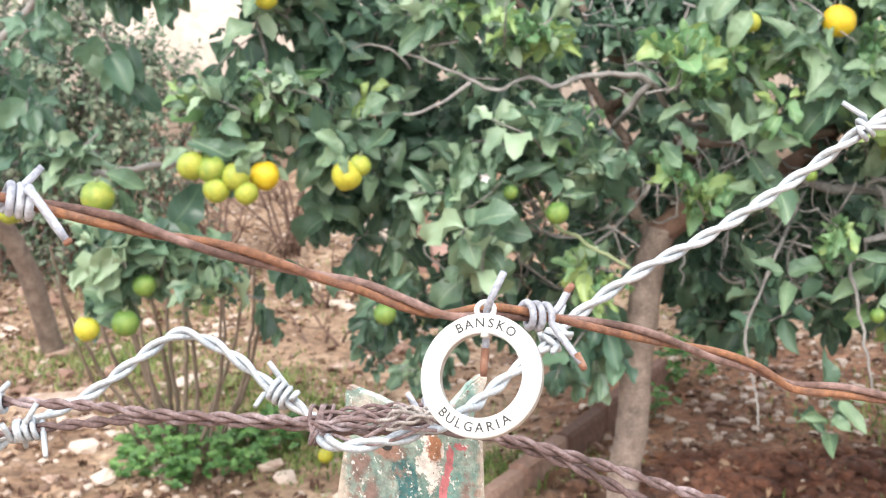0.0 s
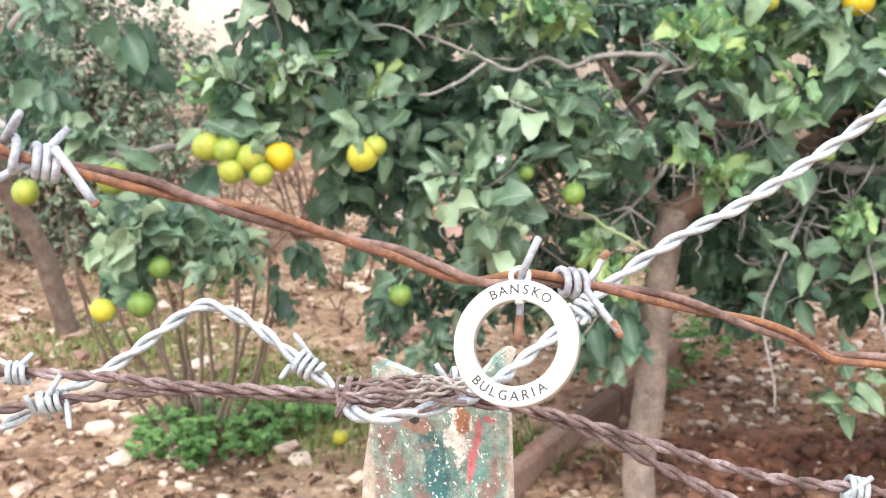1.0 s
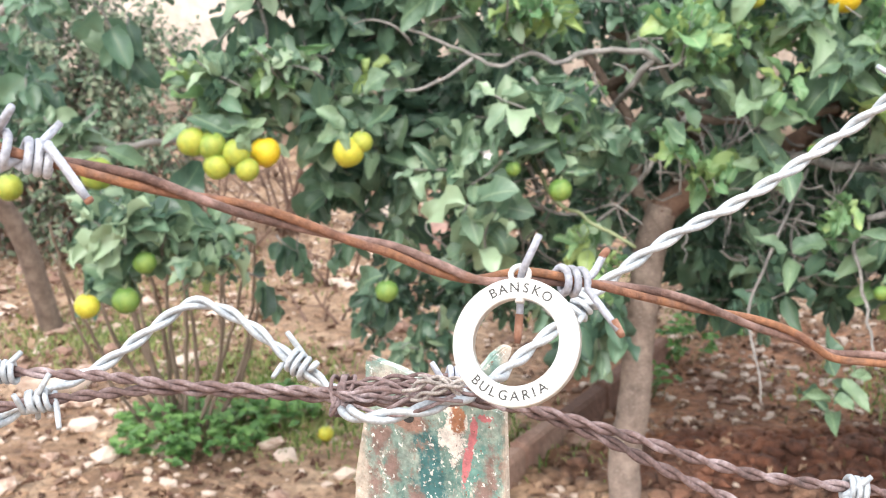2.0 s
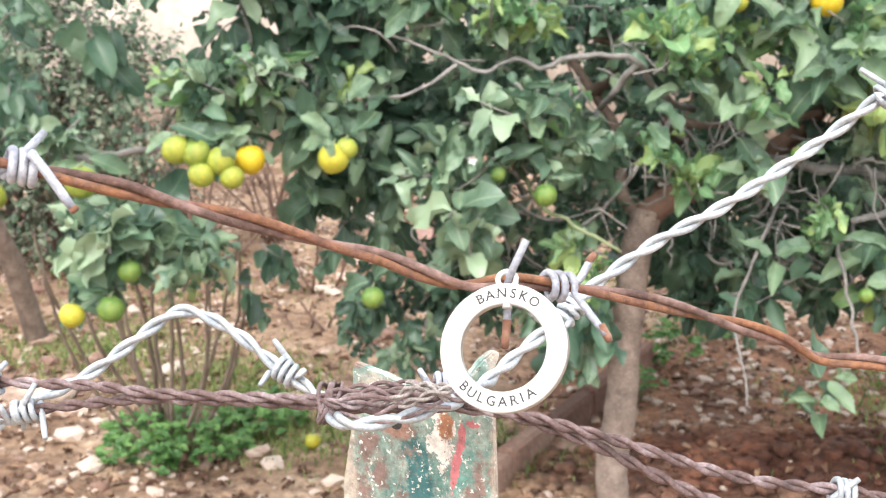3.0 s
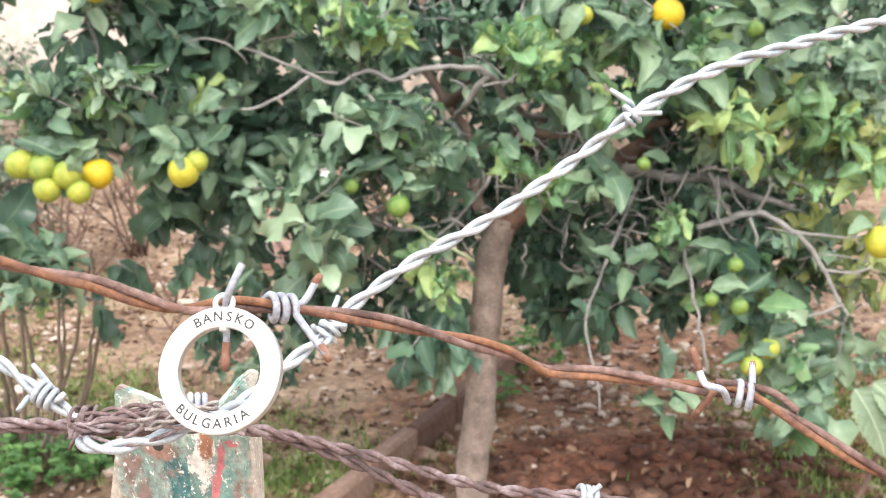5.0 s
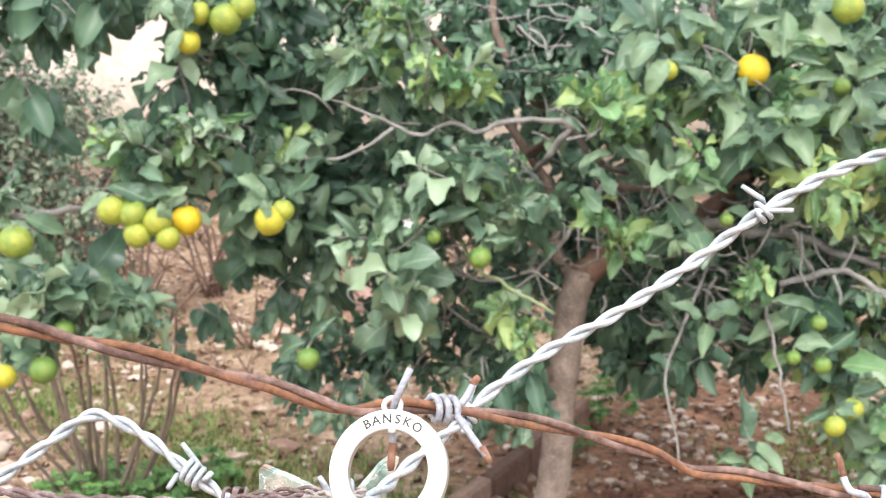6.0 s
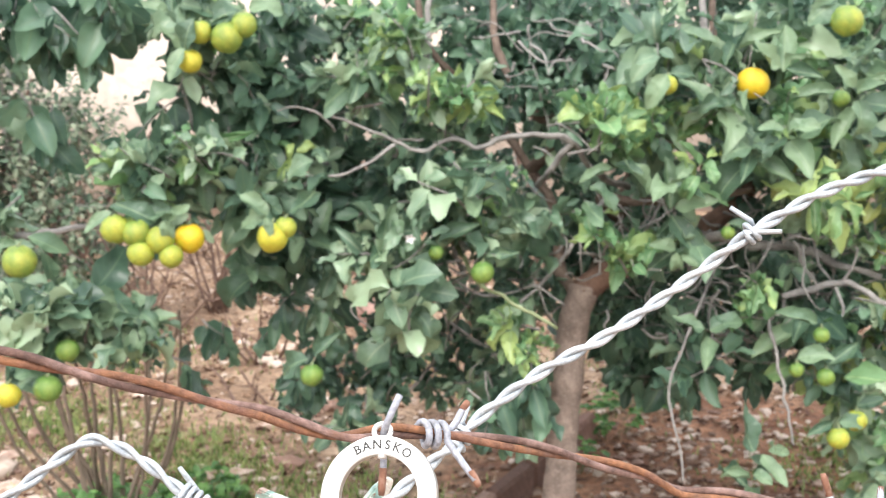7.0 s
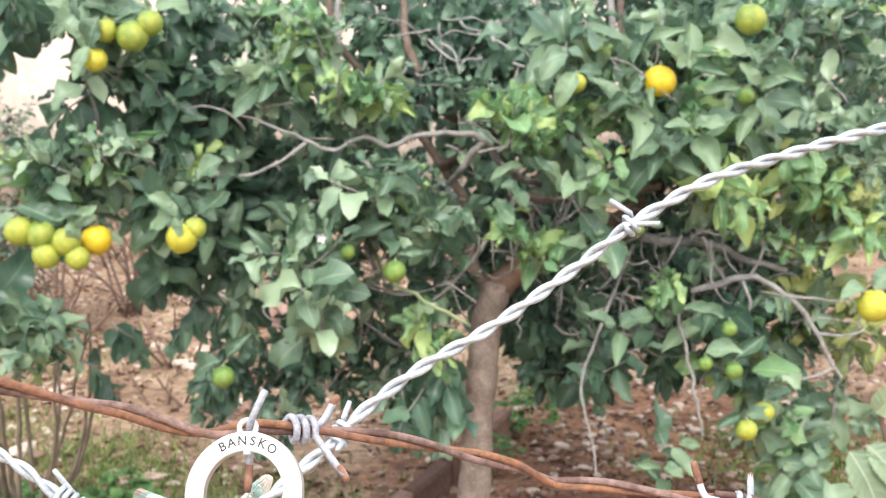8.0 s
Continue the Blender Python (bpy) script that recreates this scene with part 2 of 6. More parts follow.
def veined_leaf(name, colors, vein):
    """A leaf of its own: blotched blade, pale midrib and side veins, in the leaf's own lengths."""
    m = material(name, colors, 0.9, 1.0, rough=0.42, obj=0.8, translucent=0.22, spec=0.55)
    n, l = m.node_tree.nodes, m.node_tree.links
    b = n["Principled BSDF"]
    col = b.inputs["Base Color"].links[0].from_socket
    tc = n.new("ShaderNodeTexCoord")
    sep = n.new("ShaderNodeSeparateXYZ")
    l.new(tc.outputs["Object"], sep.inputs[0])

    def mth(op, x, y=0.0):
        k = n.new("ShaderNodeMath")
        k.operation = op
        for i, v in enumerate((x, y)):
            if isinstance(v, float): k.inputs[i].default_value = v
            else: l.new(v, k.inputs[i])
        return k.outputs[0]
    ay = mth("ABSOLUTE", sep.outputs[1])
    mid = mth("LESS_THAN", ay, 0.014)
    side = mth("SINE", mth("MULTIPLY", mth("SUBTRACT", sep.outputs[0], mth("MULTIPLY", ay, 0.9)), 48.0))
    side = mth("MULTIPLY", mth("GREATER_THAN", side, 0.95), 0.14)
    mx = n.new("ShaderNodeMixRGB")
    l.new(mth("MULTIPLY", mth("MAXIMUM", mid, side), 0.75), mx.inputs[0])
    l.new(col, mx.inputs[1])
    mx.inputs[2].default_value = (*vein, 1)
    l.new(mx.outputs[0], b.inputs["Base Color"])
    nz = n.new("ShaderNodeTexNoise")
    nz.inputs["Scale"].default_value, nz.inputs["Detail"].default_value = 4, 2
    l.new(tc.outputs["Object"], nz.inputs["Vector"])
    relief = mth("SUBTRACT", nz.outputs["Fac"], mth("MULTIPLY", mth("MAXIMUM", mid, side), 0.35))
    bp = n.new("ShaderNodeBump")
    bp.inputs["Distance"].default_value = 0.006
    l.new(relief, bp.inputs["Height"])
    l.new(bp.outputs[0], b.inputs["Normal"])
    return m


M_LEAF_OBJ = veined_leaf("citrus_leaf", [(0.08, 0.145, 0.09), (0.14, 0.225, 0.135), (0.215, 0.31, 0.185)], (0.25, 0.35, 0.20))
M_YOUNG_OBJ = veined_leaf("young_leaf", [(0.16, 0.29, 0.135), (0.24, 0.385, 0.17), (0.38, 0.49, 0.18)], (0.38, 0.50, 0.26))
M_BARK = material("citrus_bark", [(0.14, 0.106, 0.088), (0.235, 0.18, 0.15), (0.34, 0.268, 0.225)], 30, 8, rough=0.9, bump=0.004, bump_scale=70, fine=0.2)
lenticels(M_BARK, (0.40, 0.33, 0.28))
M_BARK_DARK = material("dark_bark", [(0.08, 0.055, 0.042), (0.14, 0.10, 0.078), (0.20, 0.15, 0.118)], 30, 8, rough=0.9, bump=0.004, bump_scale=70, fine=0.2)
M_BARK_RED = material("reddish_bark", [(0.115, 0.068, 0.05), (0.225, 0.135, 0.098)], 25, 8, rough=0.9, bump=0.003, bump_scale=70, fine=0.2)
M_TWIG = material("grey_twig", [(0.16, 0.148, 0.14), (0.34, 0.32, 0.302)], 30, 5, rough=0.9, bump=0.001, bump_scale=120, fine=0.2)
M_TWIG_GREEN = material("green_twig", [(0.12, 0.16, 0.07), (0.26, 0.29, 0.16)], 30, 5, rough=0.7)
FRUIT_M = [
    material("yellow_peel", [(0.25, 0.28, 0.035), (0.40, 0.375, 0.035), (0.50, 0.44, 0.04)], 22, 3, rough=0.5, bump=0.0012, bump_scale=420, fine=0.1, sss=0.15),
    material("lime_yellow_peel", [(0.14, 0.21, 0.045), (0.265, 0.315, 0.045), (0.39, 0.385, 0.045)], 22, 3, rough=0.5, bump=0.0012, bump_scale=420, fine=0.1, sss=0.15),
    material("green_peel", [(0.055, 0.13, 0.028), (0.11, 0.20, 0.04), (0.19, 0.27, 0.05)], 24, 3, rough=0.5, bump=0.0012, bump_scale=420, fine=0.1, sss=0.1),
    material("orange_yellow_peel", [(0.46, 0.33, 0.015), (0.60, 0.41, 0.015), (0.64, 0.50, 0.03)], 22, 3, rough=0.48, bump=0.0012, bump_scale=420, fine=0.08, sss=0.15),
    material("mottled_peel", [(0.09, 0.16, 0.035), (0.19, 0.26, 0.04), (0.33, 0.34, 0.05)], 26, 3, rough=0.5, bump=0.0012, bump_scale=420, fine=0.1, sss=0.1),
]
M_SOIL = material("red_brown_soil", [(0.12, 0.066, 0.04), (0.21, 0.128, 0.078), (0.32, 0.212, 0.138), (0.43, 0.315, 0.22)], 5, 12, rough=0.95, bump=0.025, bump_scale=40, fine=0.4)

# dusty green, also paler to paint sky light on the front leaves
M_LEAF_PALE = blade(material("dusty_skylit_leaf", [(0.115, 0.195, 0.128), (0.20, 0.305, 0.197), (0.325, 0.435, 0.28)], 9, 3, rough=0.38, island=0.9, translucent=0.25, spec=0.6), (0.34, 0.42, 0.28))


def soil_patch(at, reach, tint, ragged=0.9):
    """Soil of another colour within a ragged oval."""
    n, l = M_SOIL.node_tree.nodes, M_SOIL.node_tree.links
    b = n["Principled BSDF"]
    col = b.inputs["Base Color"].links[0].from_socket
    tc = n.new("ShaderNodeTexCoord")
    mp = n.new("ShaderNodeMapping")
    mp.inputs["Location"].default_value, mp.inputs["Scale"].default_value = (-at[0] / reach[0], -at[1] / reach[1], 0), (1 / reach[0], 1 / reach[1], 0)
    nz = n.new("ShaderNodeTexNoise")
    nz.inputs["Scale"].default_value, nz.inputs["Detail"].default_value = 7, 8
    dist = n.new("ShaderNodeVectorMath"); dist.operation = "LENGTH"
    add = n.new("ShaderNodeMath"); add.operation = "MULTIPLY_ADD"; add.inputs[1].default_value = ragged
    mr = n.new("ShaderNodeMapRange")
    mr.inputs["From Min"].default_value, mr.inputs["From Max"].default_value = 1.15 + ragged / 2, 0.8 + ragged / 2
    mx = n.new("ShaderNodeMixRGB")
    mx.blend_type = "MULTIPLY"
    mx.inputs[2].default_value = (*tint, 1)
    l.new(tc.outputs["Object"], mp.inputs[0]); l.new(tc.outputs["Object"], nz.inputs["Vector"]); l.new(mp.outputs[0], dist.inputs[0])
    l.new(nz.outputs["Fac"], add.inputs[0]); l.new(dist.outputs["Value"], add.inputs[2]); l.new(add.outputs[0], mr.inputs["Value"])
    l.new(mr.outputs[0], mx.inputs[0]); l.new(col, mx.inputs[1]); l.new(mx.outputs[0], b.inputs["Base Color"])


soil_patch((0.95, 2.85), (0.75, 0.7), (0.92, 0.67, 0.57))        # red soil of the bed under the tree
soil_patch((1.3, 2.62), (0.28, 0.3), (0.78, 0.98, 0.62))          # mossy soil beside the bed
soil_patch((0.82, 2.42), (0.58, 0.25), (0.52, 0.44, 0.46))       # dark dug heap
M_STONE = material("pale_stone", [(0.16, 0.095, 0.065), (0.29, 0.20, 0.15), (0.50, 0.40, 0.33)], 12, 6, rough=0.9, island=0.9, bump=0.004, bump_scale=80)
M_LITTER = material("dry_leaf_litter", [(0.10, 0.05, 0.032), (0.19, 0.11, 0.07), (0.33, 0.215, 0.14)], 12, 4, rough=0.9, island=0.9)
M_GRASS = material("grass", [(0.09, 0.15, 0.035), (0.19, 0.28, 0.075), (0.31, 0.36, 0.13)], 10, 4, rough=0.6, island=0.7, translucent=0.3)
M_WEED = material("weed_leaf", [(0.07, 0.17, 0.045), (0.16, 0.31, 0.085)], 10, 4, rough=0.5, island=0.7, translucent=0.3)
M_BRICK = material("terracotta_brick", [(0.11, 0.056, 0.039), (0.18, 0.092, 0.066), (0.26, 0.165, 0.125)], 9, 8, rough=0.9, obj=0.5, bump=0.004, bump_scale=90, fine=0.2)
M_WALL = material("limestone_wall", [(0.40, 0.33, 0.275), (0.51, 0.43, 0.365), (0.63, 0.55, 0.48)], 2, 8, rough=0.9, bump=0.02, bump_scale=12, fine=0.15)
M_STONE_OBJ = material("pale_limestone", [(0.23, 0.135, 0.10), (0.385, 0.265, 0.205), (0.59, 0.47, 0.39)], 1.5, 6, rough=0.9, obj=0.8, bump=0.004, bump_scale=5)
M_STEM = material("brown_shrub_stem", [(0.12, 0.09, 0.068), (0.22, 0.17, 0.13)], 30, 4, rough=0.9)
M_DRY_STEM = material("reddish_dry_stem", [(0.12, 0.075, 0.06), (0.22, 0.14, 0.11)], 20, 4, rough=0.9)
M_PINK = material("pinkish_stone", [(0.26, 0.15, 0.12), (0.36, 0.23, 0.19)], 20, 6, rough=0.9, bump=0.01, bump_scale=30)
M_SAGE = material("dusty_shrub_leaf", [(0.075, 0.125, 0.075), (0.14, 0.20, 0.125), (0.24, 0.28, 0.19)], 8, 4, rough=0.6, island=0.9, translucent=0.2)
M_DRY = material("dry_shrub", [(0.14, 0.11, 0.08), (0.26, 0.21, 0.15), (0.36, 0.30, 0.22)], 8, 4, rough=0.9, island=0.8)


# ---- mesh helpers ----
def part(name, bm, mat, parent=None, label="", smooth=True):
    me = bpy.data.meshes.new(name)
    bm.to_mesh(me)
    bm.free()
    me.materials.append(mat)
    if smooth:
        me.polygons.foreach_set("use_smooth", [True] * len(me.polygons))
    ob = new(name, me)
    ob.parent = parent
    if label:
        tagged(ob, label)
    return ob


def thing(name, at, label, category, group=""):
    ob = new(name)
    ob.location = at
    ob.empty_display_size = 0.02
    return tagged(ob, label, category, group)


def settle_parts(ob):
    """Parts are built in world coordinates; shift them under their thing."""
    for c in ob.children:
        c.matrix_parent_inverse = Matrix.Translation(ob.location).inverted()


def spline(ctrl, per=12):
    """A smooth line through control points."""
    p = [Vector(c) for c in ctrl]
    p = [p[0] * 2 - p[1], *p, p[-1] * 2 - p[-2]]
    out = []
    for i in range(1, len(p) - 2):
        a, b, c, d = p[i - 1:i + 3]
        for k in range(per):
            t = k / per
            out.append(0.5 * (2 * b + (c - a) * t + (2 * a - 5 * b + 4 * c - d) * t * t + (3 * b - a - 3 * c + d) * t ** 3))
    out.append(p[-2])
    return out


def frames_along(pts):
    """Tangent and two normals at each point, turning as little as possible."""
    n = len(pts)
    tan = [(pts[min(i + 1, n - 1)] - pts[max(i - 1, 0)]).normalized() for i in range(n)]
    u = tan[0].orthogonal().normalized()
    up = Vector((0, 0, 1))
    if abs(tan[0].dot(up)) < 0.95:
        u = (up - tan[0] * up.dot(tan[0])).normalized()
    out = []
    for t in tan:
        u = (u - t * u.dot(t)).normalized()
        out.append((t, u, t.cross(u)))
    return out


def tube(bm, pts, radius, seg=8, cap=True):
    fr = frames_along(pts)
    rings = []
    for i, (p, (t, u, v)) in enumerate(zip(pts, fr)):
        r = radius[i] if isinstance(radius, (list, tuple)) else radius
        rings.append([bm.verts.new(p + (u * math.cos(a) + v * math.sin(a)) * r) for a in (2 * math.pi * k / seg for k in range(seg))])
    for a, b in zip(rings, rings[1:]):
        for k in range(seg):
            bm.faces.new((a[k], a[(k + 1) % seg], b[(k + 1) % seg], b[k]))
    if cap:
        bm.faces.new(rings[0][::-1])
        bm.faces.new(rings[-1])


def taper(n, r0, r1):
    return [r0 + (r1 - r0) * i / (n - 1) for i in range(n)]


def twisted(ctrl, r, pitch, strand, phase=0.0, jitter=0.0, per=14, gap=1.0):
    """One of two strands wound round a line."""
    c = spline(ctrl, per)
    fr = frames_along(c)
    s, out = 0.0, []
    for i, (p, (t, u, v)) in enumerate(zip(c, fr)):
        if i:
            s += (p - c[i - 1]).length
        w = 2 * math.pi * s / pitch + phase + strand * math.pi + jitter * math.sin(s * 90)
        out.append(p + (u * math.cos(w) + v * math.sin(w)) * r * gap)
    return out


def coil(center, axis, start, end, turns, radius, span, start_angle=0.0):
    """The line of a barb: from one sharp end, round the wire, to the other end."""
    c, ax = Vector(center), Vector(axis).normalized()
    u = (Vector((0, -1, 0)) - ax * -ax.y).normalized()
    v = ax.cross(u)
    n = int(turns * 14)
    loop = []
    for i in range(n + 1):
        k = i / n
        w = start_angle + 2 * math.pi * turns * k
        loop.append(c + ax * span * (k - 0.5) + (u * math.cos(w) + v * math.sin(w)) * radius)
    s, e = Vector(start), Vector(end)
    return [s] + [s.lerp(loop[0], k) for k in (0.35, 0.7)] + loop + [loop[-1].lerp(e, k) for k in (0.3, 0.65)] + [e]


def barb(parent, center, axis, start, end, turns=1.6, radius=0.0029, span=0.005, r=0.00095, mat=None, start_angle=0.0, label="", cut=True, via=(), via_end=()):
    bm = bmesh.new()
    pts = coil(center, axis, start, end, turns, radius, span, start_angle)
    if via:
        lead = spline([start, *via, pts[3]], 5)
        pts = lead[:-1] + pts[3:]
    if via_end:
        pts = pts[:-4] + spline([pts[-4], *via_end, end], 5)
    rad = [r] * len(pts)
    if cut:
        rad[0] = rad[-1] = r * 0.85
    tube(bm, pts, rad, 8)
    return part("barb", bm, mat or M_ZINC, parent, label)


def lines_mesh(name, lines, mat, parent, label="", seg=6):
    bm = bmesh.new()
    for pts, rad in lines:
        tube(bm, pts, rad, seg)
    return part(name, bm, mat, parent, label)


# ---- fence lines ----
RUST_LINE = [
    (-0.1196, 0.2500, 1.0123), (-0.1049, 0.2542, 1.0039), (-0.0952, 0.2572, 0.9994), (-0.0883, 0.2595, 0.9970), (-0.0823, 0.2616, 0.9953),
    (-0.0698, 0.2658, 0.9913), (-0.0596, 0.2691, 0.9874), (-0.0445, 0.2741, 0.9821), (-0.0282, 0.2795, 0.9757), (-0.0184, 0.2827, 0.9723),
    (-0.0084, 0.2857, 0.9674), (0.0006, 0.2886, 0.9639), (0.0111, 0.2929, 0.9636), (0.0220, 0.2969, 0.9614), (0.0347, 0.3014, 0.9582),
    (0.0492, 0.3064, 0.9538), (0.0644, 0.3114, 0.9481), (0.0801, 0.3165, 0.9420), (0.0866, 0.3183, 0.9384), (0.0931, 0.3202, 0.9348),
    (0.1049, 0.3188, 0.9341), (0.1176, 0.3152, 0.9328), (0.1316, 0.3113, 0.9312), (0.1439, 0.3076, 0.9297), (0.1559, 0.3028, 0.9231),
    (0.1675, 0.2979, 0.9158), (0.1878, 0.2907, 0.9026),
]
NEW_LINE_RIGHT = [
    (0.2511, 0.4356, 1.0247), (0.2198, 0.4292, 1.0188), (0.196, 0.4243, 1.0136), (0.1788, 0.4201, 1.0098), (0.1623, 0.4164, 1.0045),
    (0.15, 0.4133, 0.9987), (0.1386, 0.4111, 0.993), (0.1232, 0.4156, 0.9796), (0.1042, 0.4109, 0.968), (0.0852, 0.4055, 0.9577),
    (0.0667, 0.4015, 0.9493), (0.052, 0.3975, 0.9408), (0.0409, 0.3937, 0.9332), (0.0354, 0.3914, 0.9278), (0.0272, 0.3881, 0.9224),
    (0.0185, 0.3820, 0.9172), (0.0096, 0.3698, 0.9138), (0.0023, 0.3535, 0.9147), (-0.0090, 0.3451, 0.9136), (-0.0208, 0.3445, 0.9111),
    (-0.0293, 0.3443, 0.9104), (-0.0344, 0.3485, 0.9107), (-0.0381, 0.3663, 0.9080),
]
NEW_LINE_LEFT = [
    (-0.0397, 0.382, 0.9047), (-0.0456, 0.3876, 0.9069), (-0.052, 0.3904, 0.9104), (-0.0592, 0.3927, 0.9159), (-0.0683, 0.3953, 0.9227),
    (-0.0774, 0.3974, 0.9276), (-0.0864, 0.3979, 0.9298), (-0.0952, 0.3957, 0.925), (-0.1056, 0.392, 0.9178), (-0.114, 0.3888, 0.9124),
    (-0.1221, 0.3849, 0.9091), (-0.1294, 0.3792, 0.9065), (-0.1371, 0.3752, 0.9025), (-0.1434, 0.3723, 0.8991), (-0.1676, 0.3654, 0.8866),
]
OLD_LINE_UPPER = [
    (-0.1775, 0.3687, 0.9195), (-0.1404, 0.3683, 0.9175), (-0.1236, 0.3681, 0.9165), (-0.1068, 0.3683, 0.9153), (-0.0901, 0.3682, 0.9128),
    (-0.0733, 0.3683, 0.9116), (-0.0564, 0.3685, 0.9106), (-0.0396, 0.3687, 0.9093), (-0.0225, 0.3651, 0.9115), (-0.0057, 0.361, 0.9117),
    (0.0074, 0.3575, 0.9104), (0.0204, 0.3554, 0.9079), (0.035, 0.3535, 0.9041), (0.051, 0.3513, 0.8996), (0.067, 0.349, 0.8945),
    (0.0829, 0.3469, 0.8906), (0.0987, 0.3453, 0.8886), (0.113, 0.3444, 0.8872), (0.129, 0.3433, 0.8822), (0.1547, 0.3409, 0.8715),
]
OLD_LINE_LOWER = [
    (-0.1785, 0.3661, 0.899), (-0.1412, 0.3678, 0.906), (-0.1243, 0.3683, 0.9083), (-0.1074, 0.3691, 0.9098), (-0.0905, 0.3697, 0.9105),
    (-0.0652, 0.37, 0.9091), (-0.0397, 0.3702, 0.907), (-0.0226, 0.3661, 0.9069), (-0.0057, 0.3624, 0.9087), (0.0107, 0.3583, 0.9086),
    (0.027, 0.3561, 0.9039), (0.04, 0.354, 0.899), (0.0513, 0.352, 0.8936), (0.0642, 0.3497, 0.8875), (0.0769, 0.3475, 0.8821),
    (0.0991, 0.3436, 0.8724),
]
BUNDLE_A = [
    (-0.0402, 0.3574, 0.914), (-0.0304, 0.3589, 0.9158), (-0.0188, 0.3582, 0.9173), (-0.009, 0.3591, 0.9169), (0.0025, 0.358, 0.9164),
]
BUNDLE_B = [
    (-0.04, 0.3552, 0.9133), (-0.0286, 0.3563, 0.9135), (-0.0172, 0.3559, 0.916), (-0.0074, 0.3567, 0.9149), (0.0024, 0.3553, 0.9136),
]
BUNDLE_C = [
    (-0.0382, 0.3529, 0.9121), (-0.0285, 0.354, 0.9123), (-0.0171, 0.3529, 0.9122), (-0.0074, 0.3541, 0.9129), (0.0039, 0.3531, 0.9126),
]
BUNDLE_D = [
    (-0.0364, 0.3512, 0.9137), (-0.0235, 0.353, 0.917), (-0.0138, 0.3515, 0.9151), (-0.0009, 0.3519, 0.9121), (0.0103, 0.3506, 0.9107),
]
BUNDLE_E = [
    (-0.0387, 0.3497, 0.9159), (-0.0315, 0.3503, 0.914), (-0.0218, 0.3495, 0.9152), (-0.0122, 0.3508, 0.9163), (0.0038, 0.3496, 0.9156),
]


def wire(name, at, label, ctrl, r, pitch, mat, phase=0.0, jitter=0.0, gap=1.0, seg=10, mats=None):
    ob = thing(name, at, label, "barbed wire", "strands of the barbed wire fence")
    for k in range(2):
        bm = bmesh.new()
        tube(bm, twisted(ctrl, r, pitch, k, phase, jitter, gap=gap), r, seg)
        part("strand", bm, mats[k] if mats else mat, ob)
    return ob


def along(ctrl, i):
    return (Vector(ctrl[i + 1]) - Vector(ctrl[i - 1])).normalized()


rusty = wire("rusty_barbed_wire", RUST_LINE[12], "orange-brown rusty two-strand barbed wire carrying a ring pendant", [*RUST_LINE, (0.205, 0.268, 0.88), (0.24, 0.262, 0.70), (0.25, 0.26, 0.35), (0.26, 0.26, 0.0)], 0.00103, 0.066, M_RUST, phase=1.2, jitter=0.25, mats=(M_RUST, M_RUST_ORANGE))
ax = along(RUST_LINE, 3)
barb(rusty, (-0.0881, 0.2596, 0.9972), ax, (-0.0847, 0.2658, 1.0033), (-0.0769, 0.2537, 0.9897), 3.2, 0.0030, 0.0062, start_angle=1.5, mat=M_ZINC_OLD, via_end=((-0.0841, 0.2555, 0.9997),))
barb(rusty, (-0.0928, 0.2581, 0.9986), (ax.x, ax.y, ax.z - 0.35), (-0.0900, 0.2530, 1.0081), (-0.1027, 0.2570, 0.9914), 1.3, 0.0030, 0.0075, start_angle=3.0, mat=M_ZINC_OLD)
ax = along(RUST_LINE, 13)
barb(rusty, (0.0226, 0.2969, 0.9612), ax, (0.0315, 0.3060, 0.9652), (0.0329, 0.2885, 0.9516), 2.55, 0.0030, 0.0064, start_angle=3.0, mat=M_ZINC_OLD, via=((0.0271, 0.3025, 0.9603),))
bm = bmesh.new()
tube(bm, spline([(0.01448, 0.2881, 0.9742), (0.0126, 0.2860, 0.9709), (0.0111, 0.2860, 0.9676), (0.0105, 0.2871, 0.9655), (0.0104, 0.2886, 0.9632), (0.0102, 0.2879, 0.9574), (0.0098, 0.2869, 0.9530)], 6), 0.00088, 8)
part("barb", bm, M_ZINC_OLD, rusty, "straight barb that holds the pendant")
for tip, back in (((0.0095, 0.2861, 0.9494), (0.0101, 0.2876, 0.9560)), ((0.0338, 0.2880, 0.9501), (0.0319, 0.2898, 0.9537)), ((0.0327, 0.3068, 0.9667), (0.0309, 0.3057, 0.9647)), ((-0.0763, 0.2536, 0.9890), (-0.0769, 0.2538, 0.9898)), ((0.1287, 0.3092, 0.9431), (0.1300, 0.3070, 0.9373)), ((0.1474, 0.3150, 0.9367), (0.1468, 0.3138, 0.9325))):
    bm = bmesh.new()
    tube(bm, [Vector(back), Vector(back).lerp(Vector(tip), 0.75), Vector(tip)], [0.00098, 0.00097, 0.0007], 8)
    part("barb_tip", bm, M_RUST_TIP, rusty, "rusty cut end of a barb")
ax = along(RUST_LINE, 23)
barb(rusty, (0.1422, 0.3078, 0.9299), ax, (0.1289, 0.3090, 0.9424), (0.1473, 0.3149, 0.9362), 2.3, 0.0030, 0.0062, start_angle=1.0, mat=M_ZINC_OLD, via=((0.1300, 0.3070, 0.9373), (0.1313, 0.3050, 0.9341), (0.1354, 0.3045, 0.9327)))
bm = bmesh.new()
tube(bm, [Vector((0.1353, 0.3089, 0.9314)), Vector((0.1302, 0.3116, 0.9229))], 0.00095, 8)
part("barb_tip", bm, M_RUST_TIP, rusty, "rusty cut end of a barb")
bm = bmesh.new()
